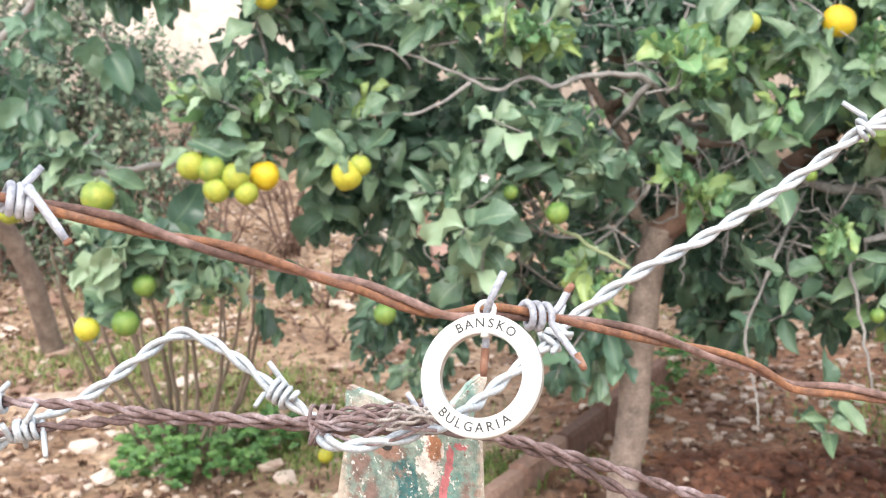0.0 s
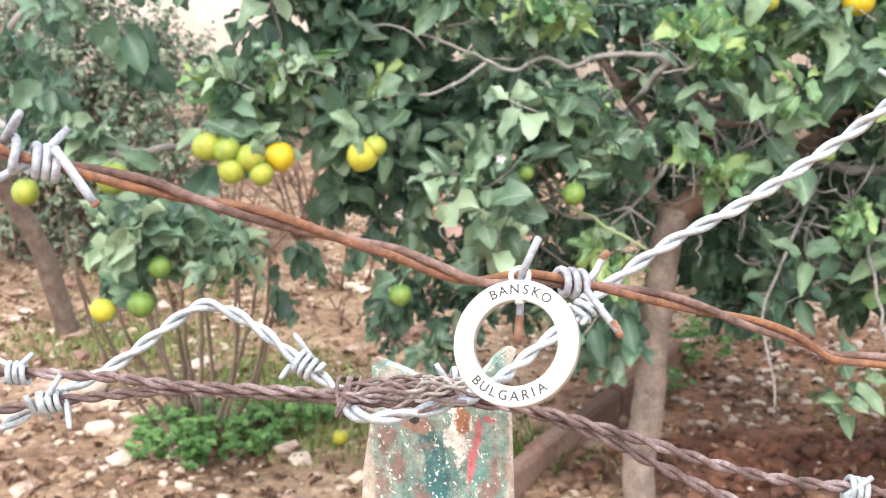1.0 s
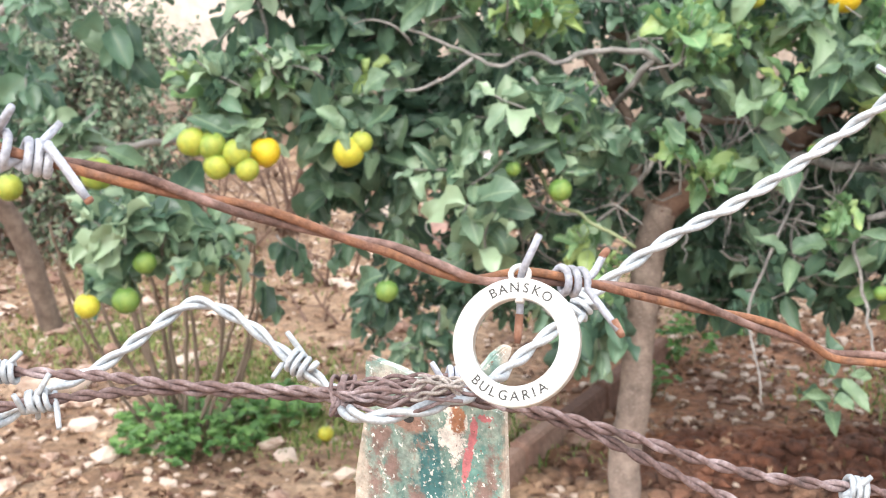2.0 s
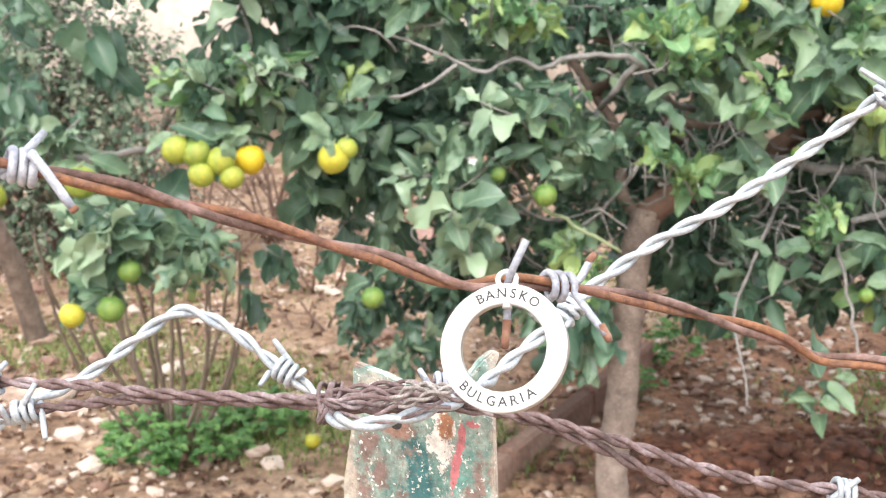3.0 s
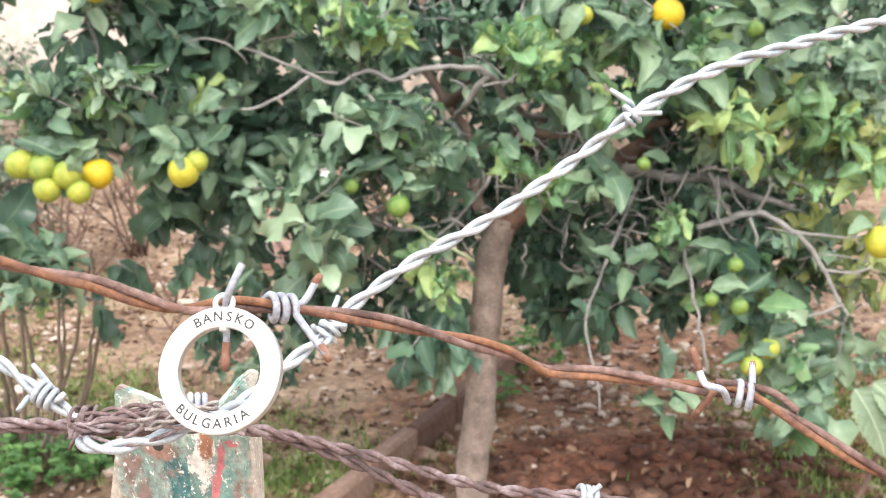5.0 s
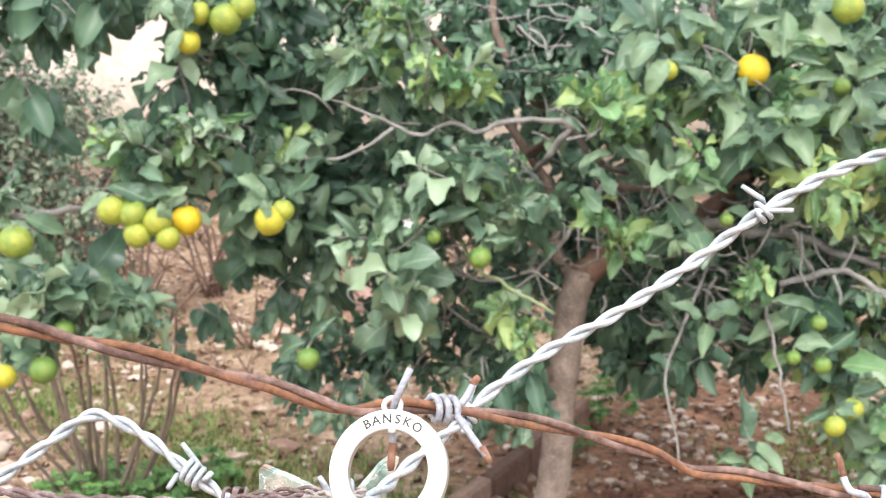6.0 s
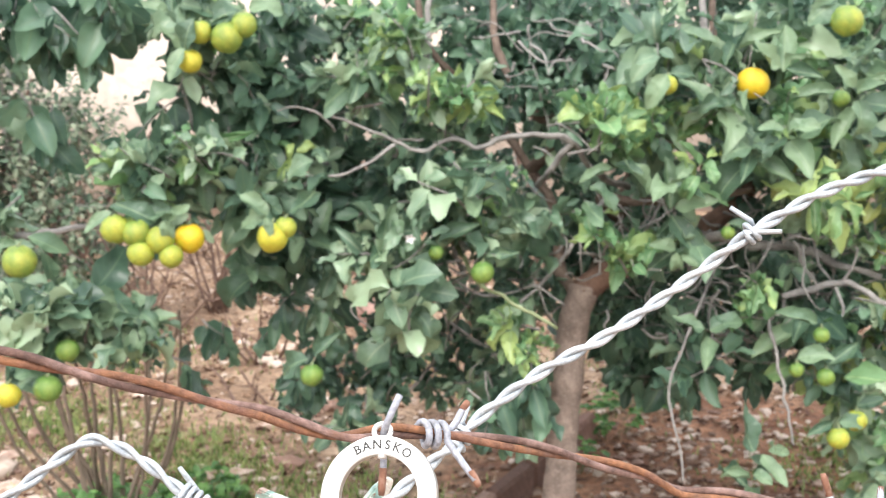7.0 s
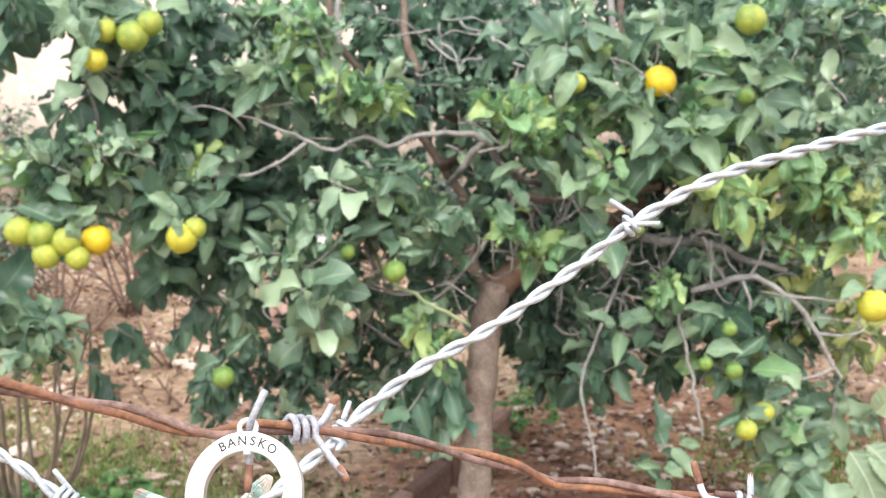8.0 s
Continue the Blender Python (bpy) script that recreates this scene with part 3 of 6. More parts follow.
tube(bm, spline([(0.1353, 0.3093, 0.9333), (0.1447, 0.3081, 0.9320), (0.1512, 0.3069, 0.9298), (0.1562, 0.3044, 0.9258)], 8), 0.001, 10)
part("cut_strand_end", bm, M_RUST, rusty)
settle_parts(rusty)

bright = wire("new_barbed_wire", NEW_LINE_RIGHT[12], "bright galvanised two-strand barbed wire rising from the post", NEW_LINE_RIGHT, 0.00118, 0.0245, M_ZINC)
ax = along(NEW_LINE_RIGHT, 6)
barb(bright, (0.1386, 0.4111, 0.993), ax, (0.1324, 0.4157, 1.0011), (0.1477, 0.4063, 0.9939), 1.8, 0.0033, 0.0045, start_angle=2.0)
ax = along(NEW_LINE_RIGHT, 13)
barb(bright, (0.0372, 0.3919, 0.9298), ax, (0.0396, 0.3979, 0.9381), (0.0345, 0.3829, 0.9264), 2.6, 0.0033, 0.0062, start_angle=2.0)
barb(bright, (0.0350, 0.3912, 0.9275), ax, (0.0417, 0.388, 0.9309), (0.0310, 0.3890, 0.9310), 1.3, 0.0034, 0.0030, start_angle=1.0)
settle_parts(bright)

arch = wire("arched_barbed_wire", NEW_LINE_LEFT[6], "bright galvanised barbed wire bent up into an arch", NEW_LINE_LEFT, 0.00112, 0.0225, M_ZINC, phase=0.6)
ax = along(NEW_LINE_LEFT, 2)
barb(arch, (-0.0540, 0.3909, 0.9121), ax, (-0.0561, 0.391, 0.9218), (-0.0603, 0.385, 0.9089), 2.4, 0.0033, 0.0055, start_angle=2.5)
barb(arch, (-0.0508, 0.3900, 0.9100), ax, (-0.0463, 0.3879, 0.913), (-0.0530, 0.3960, 0.9060), 1.8, 0.0033, 0.0045, start_angle=0.5)
settle_parts(arch)

upper = wire("upper_old_wire", OLD_LINE_UPPER[8], "old purple-brown rusted barbed wire crossing the post", OLD_LINE_UPPER, 0.00092, 0.0170, M_OLD, jitter=0.3)
ax = along(OLD_LINE_UPPER, 1)
barb(upper, (-0.1374, 0.3681, 0.9172), ax, (-0.1319, 0.3676, 0.9234), (-0.143, 0.3674, 0.9222), 3.2, 0.0029, 0.0068, start_angle=1.0)
ax = along(OLD_LINE_UPPER, 17)
barb(upper, (0.1095, 0.3444, 0.8873), ax, (0.1133, 0.3424, 0.8919), (0.1024, 0.337, 0.8866), 3.3, 0.0031, 0.0065, start_angle=0.5)
settle_parts(upper)

lower = wire("lower_old_wire", OLD_LINE_LOWER[8], "old purple-brown rusted barbed wire sagging away from the post", OLD_LINE_LOWER, 0.00092, 0.0170, M_OLD, phase=1.0, jitter=0.3)
ax = along(OLD_LINE_LOWER, 2)
barb(lower, (-0.1277, 0.3682, 0.908), ax, (-0.1236, 0.3662, 0.9171), (-0.1197, 0.3588, 0.9027), 3.4, 0.0029, 0.0078, start_angle=1.0)
barb(lower, (-0.1310, 0.3680, 0.9076), ax, (-0.1336, 0.3629, 0.9117), (-0.1300, 0.3720, 0.9010), 1.2, 0.0029, 0.0030, start_angle=1.0)
settle_parts(lower)

tie = thing("wire_tie", (-0.02, 0.3600, 0.913), "bundle of old rusted wires tied across the post", "wire tie")
for k, b in enumerate((BUNDLE_A, BUNDLE_B, BUNDLE_C, BUNDLE_D, BUNDLE_E)):
    for s in range(2):
        bm = bmesh.new()
        tube(bm, twisted(b, 0.00085, 0.014, s, k, 0.5), 0.00064, 8)
        part("strand", bm, M_OLD, tie)
PALE_STRANDS = [
    [(-0.0181, 0.3420, 0.9181), (-0.0120, 0.3408, 0.9220), (-0.0058, 0.3419, 0.9220), (0.0013, 0.3444, 0.9197)],
    [(-0.0160, 0.3406, 0.9166), (-0.0082, 0.3394, 0.9202), (-0.0019, 0.3408, 0.9216), (0.0031, 0.3448, 0.9215)],
    [(-0.0144, 0.3439, 0.9220), (-0.0074, 0.3408, 0.9217), (-0.0024, 0.3411, 0.9186)],
]
for k, b in enumerate(PALE_STRANDS):
    for j in range(2):
        bm = bmesh.new()
        tube(bm, twisted(b, 0.00085, 0.012, j, k, 0.8), 0.00052, 8)
        part("strand", bm, M_FRAYED, tie, "pale frayed wire end")
for b in ([(-0.0350, 0.3510, 0.9150), (-0.0240, 0.3440, 0.9188), (-0.0130, 0.3420, 0.9170), (-0.0020, 0.3440, 0.9150)], [(-0.0340, 0.3505, 0.9080), (-0.0250, 0.3455, 0.9115), (-0.0150, 0.3425, 0.9175), (-0.0060, 0.3425, 0.9190)],
          [(-0.0330, 0.3500, 0.9120), (-0.0230, 0.3445, 0.9110), (-0.0140, 0.3425, 0.9130), (-0.0040, 0.3440, 0.9170)]):
    bm = bmesh.new()
    tube(bm, spline(b, 8), 0.0006, 8)
    part("strand", bm, M_OLD, tie)
for k, (x, tilt) in enumerate(((-0.0375, 0.25), (-0.0358, -0.15), (-0.0392, 0.6), (-0.0366, 0.9), (-0.0384, -0.5))):
    bm = bmesh.new()
    pts = []
    for i in range(31):
        a = 2 * math.pi * i / 30 * 1.05
        pts.append(Vector((x + 0.0012 * i / 30 + tilt * 0.0035 * math.sin(a), 0.3620 - 0.0100 * math.cos(a), 0.9108 + 0.0050 * math.sin(a))))
    tube(bm, pts, 0.0006, 8)
    part("wrap", bm, M_OLD, tie)
barb(tie, (-0.0038, 0.3570, 0.9168), (1, 0, -0.1), (-0.0105, 0.3534, 0.9234), (0.0010, 0.352, 0.9120), 3.2, 0.0036, 0.0065, 0.0009, M_ZINC_OLD)
settle_parts(tie)


# ---- fence post: angle iron with a torn top ----
def fence_post():
    ob = thing("fence_post", (-0.01, 0.378, 0.0), "angle-iron fence post with chipped green paint and rust", "fence post", "")
    t = 0.0032

    def plate(name, outline, origin, along_dir, label):
        """A flat bar with a cut outline of (distance along, height)."""
        d = Vector(along_dir).normalized()
        nrm = Vector((d.y, -d.x, 0))
        bm = bmesh.new()
        f = [bm.verts.new(Vector(origin) + d * s + Vector((0, 0, z))) for s, z in outline]
        b = [bm.verts.new(v.co - nrm * t) for v in f]
        bm.faces.new(f); bm.faces.new(b[::-1])
        for i in range(len(f)):
            j = (i + 1) % len(f)
            bm.faces.new((f[j], f[i], b[i], b[j]))
        bmesh.ops.bevel(bm, geom=[e for e in bm.edges if e.calc_length() > 0.004], offset=0.0006, segments=2, affect="EDGES")
        bmesh.ops.recalc_face_normals(bm, faces=bm.faces)
        return part(name, bm, M_POST, ob, label, smooth=False)
    w = 0.0500
    plate("front_flange", [(-0.010, 0), (w + 0.003, 0), (w + 0.001, 0.86), (w, 0.9035), (0.040, 0.9050), (0.031, 0.9075), (0.020, 0.9095), (0.012, 0.9118), (0.002, 0.9140), (0.0005, 0.9110), (0.0010, 0.895), (-0.0035, 0.875), (-0.009, 0.80)],
          (-0.0325, 0.3905, 0), (0.0435, -0.0255, 0), "")
    plate("back_flange", [(0, 0), (0.045, 0), (0.045, 0.890), (0.030, 0.8960), (0.006, 0.9000), (0, 0.902)], (0.0102, 0.3668, 0), (0.06, 1, 0), "")
    plate("torn_tongue", [(0.0, 0.9000), (0.0, 0.9085), (0.0050, 0.9125), (0.0100, 0.9178), (0.0138, 0.9200), (0.0162, 0.9196), (0.0158, 0.9165), (0.0115, 0.9090), (0.0100, 0.9000)], (-0.0010, 0.3728, 0), (1, 0.45, 0), "bent strip torn from the top of the post")
    # flat disc in dark ink stands for the shaded inside of a bolt hole
    bm = bmesh.new()
    d = Vector((0.0435, -0.0255, 0)).normalized()
    c = Vector((-0.0325, 0.3905, 0.8965)) + d * 0.0165 + Vector((d.y, -d.x, 0)) * 0.0002
    ring = [bm.verts.new(c + d * 0.0022 * math.cos(a) + Vector((0, 0, 0.0019 * math.sin(a)))) for a in (2 * math.pi * k / 16 for k in range(16))]
    bm.faces.new(ring)
    part("bolt_hole", bm, M_INK, ob, "flat dark disc painting the shade inside a bolt hole")
    settle_parts(ob)
    return ob


fence_post()


# ---- ring pendant ----
SERIFS = {"A": ((0.02, 0), (0.98, 0)), "B": ((0.12, 0), (0.12, 1)), "N": ((0.08, 0), (0.08, 1), (0.92, 1)), "K": ((0.1, 0), (0.1, 1), (0.9, 0), (0.85, 1)),
          "U": ((0.08, 1), (0.92, 1)), "L": ((0.12, 0), (0.12, 1)), "R": ((0.12, 0), (0.12, 1), (0.95, 0)), "I": ((0.5, 0), (0.5, 1))}


def pendant():
    c = Vector((0.0089, 0.2800, 0.9515))
    right = Vector((0.9494, -0.3058, 0.0711)).normalized()
    up = Vector((0.0761, 0.4439, 0.8928))
    up = (up - right * up.dot(right)).normalized()
    face = right.cross(up)                       # towards the viewer
    ob = thing("ring_pendant", c, "white enamelled metal ring pendant engraved with a place name", "pendant")
    ro, ri, h = 0.0146, 0.0099, 0.0012

    def p(r, a, z):
        return c + right * r * math.cos(a) + up * r * math.sin(a) + face * z
    bm = bmesh.new()
    prof = [(ri, -h), (ri, h * 0.75), (ri + 0.0003, h), (ro - 0.0003, h), (ro, h * 0.75), (ro, -h)]
    n = 96
    rings = [[bm.verts.new(p(r, 2 * math.pi * k / n, z)) for r, z in prof] for k in range(n)]
    for k in range(n):
        a, b = rings[k], rings[(k + 1) % n]
        for i in range(len(prof)):
            j = (i + 1) % len(prof)
            bm.faces.new((a[i], a[j], b[j], b[i]))
    bmesh.ops.recalc_face_normals(bm, faces=bm.faces)
    body = part("ring", bm, M_RING, ob, smooth=False)
    body.data.materials.append(M_RING_EDGE)
    for f in body.data.polygons:
        if abs(f.normal.dot(face)) < 0.5:
            f.material_index = 1
    # bail: a small loop at the top
    bm = bmesh.new()
    top = c + up * (ro + 0.0010)
    pts = [top + right * 0.0021 * math.cos(a) + up * 0.0019 * math.sin(a) for a in (2 * math.pi * k / 28 for k in range(29))]
    tube(bm, pts, 0.00068, 8, cap=False)
    part("bail", bm, M_RING, ob)
    bm = bmesh.new()
    tube(bm, [c + up * (ri - 0.0008) + right * 0.0003, c + up * (ri + 0.0006) + right * 0.0003], 0.0011, 12)
    part("rivet", bm, M_RING, ob)
    # engraved letters round the face
    def letter(ch, angle, r, flip):
        cu = bpy.data.curves.new("letter", "FONT")
        cu.body, cu.size, cu.align_x, cu.align_y = ch, 0.0031, "CENTER", "CENTER"
        cu.extrude = 0.00002
        cu.resolution_u = 4
        cu.offset = 0.00005
        tmp = bpy.data.objects.new("letter", cu)
        me = bpy.data.meshes.new_from_object(tmp)
        bpy.data.objects.remove(tmp)
        # serifs at the ends of the stems
        xs, ys = [v.co.x for v in me.vertices], [v.co.y for v in me.vertices]
        bm = bmesh.new()
        bm.from_mesh(me)
        for fx, top in SERIFS.get(ch, ()):
            x, y = min(xs) + (max(xs) - min(xs)) * fx, max(ys) if top else min(ys)
            w, t, e = 0.00042, 0.00018 * (-1 if top else 1), 0.00003
            f = [bm.verts.new(q) for q in ((x - w, y, e), (x + w, y, e), (x + w * 0.55, y + t, e), (x - w * 0.55, y + t, e))]
            bm.faces.new(f if not top else f[::-1])
        bm.to_mesh(me)
        bm.free()
        radial = right * math.sin(angle) + up * math.cos(angle)
        y = -radial if flip else radial
        x = y.cross(face)
        m = Matrix((x, y, face)).transposed().to_4x4()
        m.translation = c + radial * r + face * (h + 0.00004)
        me.transform(m)
        me.materials.append(M_INK)
        o = new("letter", me)
        o.parent = body
        o["label"] = "dark engraved letter " + ch
        return o
    for ch, deg in zip("BANSKO", (-27.5, -16.5, -3.5, 9.0, 20.5, 33.5)):
        letter(ch, radians(deg), 0.01225, False)
    for ch, deg in zip("BULGARIA", (-44, -33, -22, -10, 2.5, 14.5, 23.5, 33.5)):
        letter(ch, radians(180 - deg), 0.01225, True)
    settle_parts(ob)
    for o in body.children:
        o.matrix_parent_inverse = Matrix.Identity(4)
    return ob


pendant()

# ---- ground ----
def ground_height(x, y):
    z = 0.012 * noise.noise(Vector((x * 2.2, y * 2.2, 0))) + 0.008 * noise.noise(Vector((x * 9, y * 9, 3)))
    mound = math.exp(-((x - 0.8) / 0.45) ** 2 - ((y - 2.42) / 0.2) ** 2)
    z += 0.03 * mound * noise.noise(Vector((x * 24, y * 24, 5)))
    return z + 0.05 * mound


def ground():
    xs = [-400, -60, -15, -6] + [-4 + 0.04 * i for i in range(201)] + [6, 15, 60, 400]
    ys = [-400, -60, -12, -4, -1] + [0.2 + 0.04 * i for i in range(180)] + [9, 15, 60, 400]
    verts, faces = [], []
    for y in ys:
        for x in xs:
            verts.append((x, y, ground_height(x, y) if abs(x) <= 4 and 0.2 <= y <= 7.4 else 0.0))
    w = len(xs)
    for j in range(len(ys) - 1):
        for i in range(w - 1):
            a = j * w + i
            faces.append((a, a + 1, a + w + 1, a + w))
    me = bpy.data.meshes.new("ground")
    me.from_pydata(verts, [], faces)
    me.materials.append(M_SOIL)
    me.polygons.foreach_set("use_smooth", [True] * len(faces))
    return tagged(new("ground", me), "red-brown orchard soil with grass and stones", "ground", kind="structure")


ground()


class Soup:
    """Many small pieces gathered into one mesh."""
    def __init__(self):
        self.v, self.f, self.n = [], [], 0

    def add(self, verts, faces):
        self.v.append(verts)
        self.f.extend(tuple(i + self.n for i in q) for q in faces)
        self.n += len(verts)

    def mesh(self, name, mat, uv=None):
        """uv: the map of one piece, where all the pieces are of one layout."""
        me = bpy.data.meshes.new(name)
        me.from_pydata(np.concatenate(self.v).tolist(), [], self.f)
        me.materials.append(mat)
        me.polygons.foreach_set("use_smooth", [True] * len(me.polygons))
        if uv is not None:
            corner = np.empty(len(me.loops), dtype=np.int32)
            me.loops.foreach_get("vertex_index", corner)
            me.uv_layers.new(name="blade").data.foreach_set("uv", np.tile(uv, (len(self.v), 1))[corner].astype(np.float32).ravel())
        return me


def leaf_template(width, cup, curl, rows=6, ruffle=0.0, cols=2, bend=0.0, twist=0.0, seed=0):
    """A pointed oval blade along +x, one long: cupped across, curled along its length, ruffled at the rim."""
    r = random.Random(seed)
    p1, p2 = r.uniform(0, 6), r.uniform(0, 6)
    curl, cup = curl or 0.01, cup or 0.01
    v, f = [], []
    for i in range(rows + 1):
        s = i / rows
        w = width * (math.sin(math.pi * s ** 0.85) ** 0.66 if 0 < i < rows else 0.0) * (1 - 0.18 * s) * (1 + (r.uniform(-0.09, 0.09) if 0 < i < rows else 0))
        w = max(w, 0.012)
        x, z = math.sin(curl * s) / curl, -(1 - math.cos(curl * s)) / curl
        nx, nz = math.sin(curl * s), math.cos(curl * s)
        a = twist * (s - 0.4)
        for k in range(-cols, cols + 1):
            q = k / cols
            y = w * math.sin(cup * q) / cup
            h = w * (1 - math.cos(cup * q)) / cup + 0.16 * abs(q) * w
            h += ruffle * w * q * q * math.sin(10 * s + (p1 if q > 0 else p2))
            y, h = y * math.cos(a) - h * math.sin(a), y * math.sin(a) + h * math.cos(a)
            v.append((x + nx * h, y + bend * s * s, z + nz * h))
    c = 2 * cols + 1
    for i in range(rows):
        for k in range(c - 1):
            a = i * c + k
            f.append((a, a + 1, a + c + 1, a + c))
    return np.array(v), f


LEAVES = [leaf_template(w, cu, cl, 7, ru, 2, be, tw, i) for i, (w, cu, cl, ru, be, tw) in enumerate((
    (0.29, 0.5, 0.3, 0.25, 0.05, 0.2), (0.34, 0.9, 0.6, 0.35, -0.06, -0.4), (0.31, 1.3, 0.2, 0.3, 0.0, 0.5), (0.36, 0.4, 0.9, 0.4, 0.08, 0.0), (0.32, 0.7, -0.4, 0.4, -0.1, 0.7)))]
CURLY = [leaf_template(w, cu, cl, 7, ru, 2, be, tw, 20 + i) for i, (w, cu, cl, ru, be, tw) in enumerate((
    (0.30, 1.8, 1.2, 0.6, 0.1, 0.8), (0.35, 1.2, 2.0, 0.8, -0.1, -0.6), (0.32, 2.3, 0.5, 0.5, 0.05, 1.2), (0.37, 0.9, 1.4, 0.8, 0.0, -1.0), (0.34, 1.5, -0.9, 0.9, 0.1, 0.3)))]
BLADE_UV = np.array([(i / 7, 0.5 + 0.25 * k) for i in range(8) for k in range(-2, 3)])


def basis(direction, face):
    x = Vector(direction).normalized()
    z = Vector(face)
    z = z - x * z.dot(x)
    z = z.normalized() if z.length > 1e-4 else x.orthogonal().normalized()
    return x, z.cross(x), z


def place(template, at, direction, face, size):
    x, y, z = basis(direction, face)
    m = np.array([x, y, z]) * size
    return template @ m + np.array(at)


rng = random.Random(11)


def rand_dir():
    while True:
        v = Vector((rng.uniform(-1, 1), rng.uniform(-1, 1), rng.uniform(-1, 1)))
        if 0.05 < v.length < 1:
            return v.normalized()


CLEAR = []                                  # (x, y, z, reach): fruit and bare branches that stand free of leaves in front


def covers(p, share):
    return any(abs(p.x - x) < r and abs(p.z - z) < r and p.y < y + 0.03 and rng.random() < share for x, y, z, r in CLEAR)


def twig_with_leaves(soup, twigs, at, direction, length, count, size, curly=0.1, droop=0.35):
    """A shoot: leaves in a spiral round it, wide apart at its foot and closing towards its tip."""
    d = Vector(direction).normalized()
    pts = [Vector(at)]
    for k in range(4):
        d = (d + rand_dir() * 0.28 + Vector((0, 0, -0.04 - 0.12 * droop))).normalized()
        pts.append(pts[-1] + d * length / 4)
    if twigs is not None:
        twigs.append((pts, taper(5, 0.0024, 0.0009)))
    a0 = rng.uniform(0, 6.28)
    for k in range(count):
        s = (k + 0.7) / count
        i = min(int(s * 4), 3)
        p = pts[i].lerp(pts[i + 1], s * 4 - i)
        axis = (pts[i + 1] - pts[i]).normalized()
        u = axis.orthogonal().normalized()
        v = axis.cross(u)
        a = a0 + k * 2.4 + rng.uniform(-0.4, 0.4)
        open_by = radians(82 - 50 * s + rng.uniform(-15, 15))
        radial = u * math.cos(a) + v * math.sin(a)
        out = axis * math.cos(open_by) + radial * math.sin(open_by)
        out.z -= droop * rng.uniform(0.4, 1.5)
        face = axis * 0.7 + Vector((rng.uniform(-0.35, 0.35), -0.45 + rng.uniform(-0.35, 0.35), 0.75))
        reach = out.normalized() * size
        if CLEAR and (covers(p + reach * 0.3, 0.96) or covers(p + reach * 0.75, 0.96)):
            continue
        t, f = rng.choice(CURLY if rng.random() < curly else LEAVES)
        soup.add(place(t, p + out.normalized() * 0.005, out, face, size * (1.05 - 0.6 * s * s) * rng.uniform(0.62, 1.12)), f)


# ---- citrus trees ----
# shoots by region of the crown: centre, half width, half height, number, leaf length, kind
CENTRE_UPPER_SHOOTS = [
    (0.01, 2.2, 0.98, 0.06, 0.05, 8, 0.07, "pale"), (-0.11, 2.35, 0.97, 0.05, 0.07, 9, 0.075, "dark"), (0.06, 2.2, 1.06, 0.06, 0.05, 8, 0.07, "pale"),
    (0.15, 2.15, 0.97, 0.07, 0.04, 8, 0.06, "young"), (0.11, 2.2, 0.90, 0.09, 0.03, 7, 0.065, "mid"), (0.39, 2.6, 1.05, 0.15, 0.09, 18, 0.08, "dark"),
    (0.25, 2.55, 1.06, 0.08, 0.08, 9, 0.075, "dark"), (0.39, 2.1, 0.90, 0.05, 0.06, 8, 0.08, "young"), (0.50, 2.15, 0.91, 0.06, 0.04, 8, 0.075, "mid"),
    (0.32, 2.4, 0.96, 0.07, 0.04, 6, 0.07, "dark"), (-0.02, 2.4, 1.10, 0.06, 0.04, 8, 0.07, "mid"),
]
CENTRE_SHOOTS = [
    (-0.01, 2.42, 0.75, 0.13, 0.07, 18, 0.085, "dark"), (0.11, 2.45, 0.83, 0.09, 0.04, 8, 0.08, "dark"), (0.17, 2.1, 0.81, 0.08, 0.04, 9, 0.085, "mid"),
    (0.15, 2.12, 0.72, 0.06, 0.04, 7, 0.085, "mid"), (0.04, 2.1, 0.70, 0.06, 0.04, 7, 0.08, "pale"), (0.07, 2.08, 0.62, 0.04, 0.04, 4, 0.09, "pale"),
    (0.29, 2.15, 0.74, 0.05, 0.04, 6, 0.07, "mid"), (0.46, 2.5, 0.78, 0.08, 0.06, 3, 0.07, "dark"), (0.53, 2.08, 0.78, 0.04, 0.04, 4, 0.09, "mid"),
    (0.43, 2.08, 0.70, 0.06, 0.03, 7, 0.075, "young"), (0.54, 2.1, 0.71, 0.06, 0.03, 7, 0.075, "pale"),
]
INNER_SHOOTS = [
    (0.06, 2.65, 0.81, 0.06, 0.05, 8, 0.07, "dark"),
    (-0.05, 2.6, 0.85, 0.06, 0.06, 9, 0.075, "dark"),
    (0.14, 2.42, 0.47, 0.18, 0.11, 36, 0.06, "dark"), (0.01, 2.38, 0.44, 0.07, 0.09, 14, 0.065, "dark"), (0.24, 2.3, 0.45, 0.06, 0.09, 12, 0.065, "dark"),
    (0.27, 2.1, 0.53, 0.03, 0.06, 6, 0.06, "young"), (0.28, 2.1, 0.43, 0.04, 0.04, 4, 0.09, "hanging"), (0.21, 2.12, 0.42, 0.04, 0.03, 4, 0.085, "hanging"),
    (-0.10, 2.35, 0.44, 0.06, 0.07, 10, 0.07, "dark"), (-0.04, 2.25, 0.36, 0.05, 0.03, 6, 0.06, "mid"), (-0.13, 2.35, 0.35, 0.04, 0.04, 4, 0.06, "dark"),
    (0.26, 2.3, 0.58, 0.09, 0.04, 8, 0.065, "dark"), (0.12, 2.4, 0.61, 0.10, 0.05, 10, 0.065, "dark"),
]
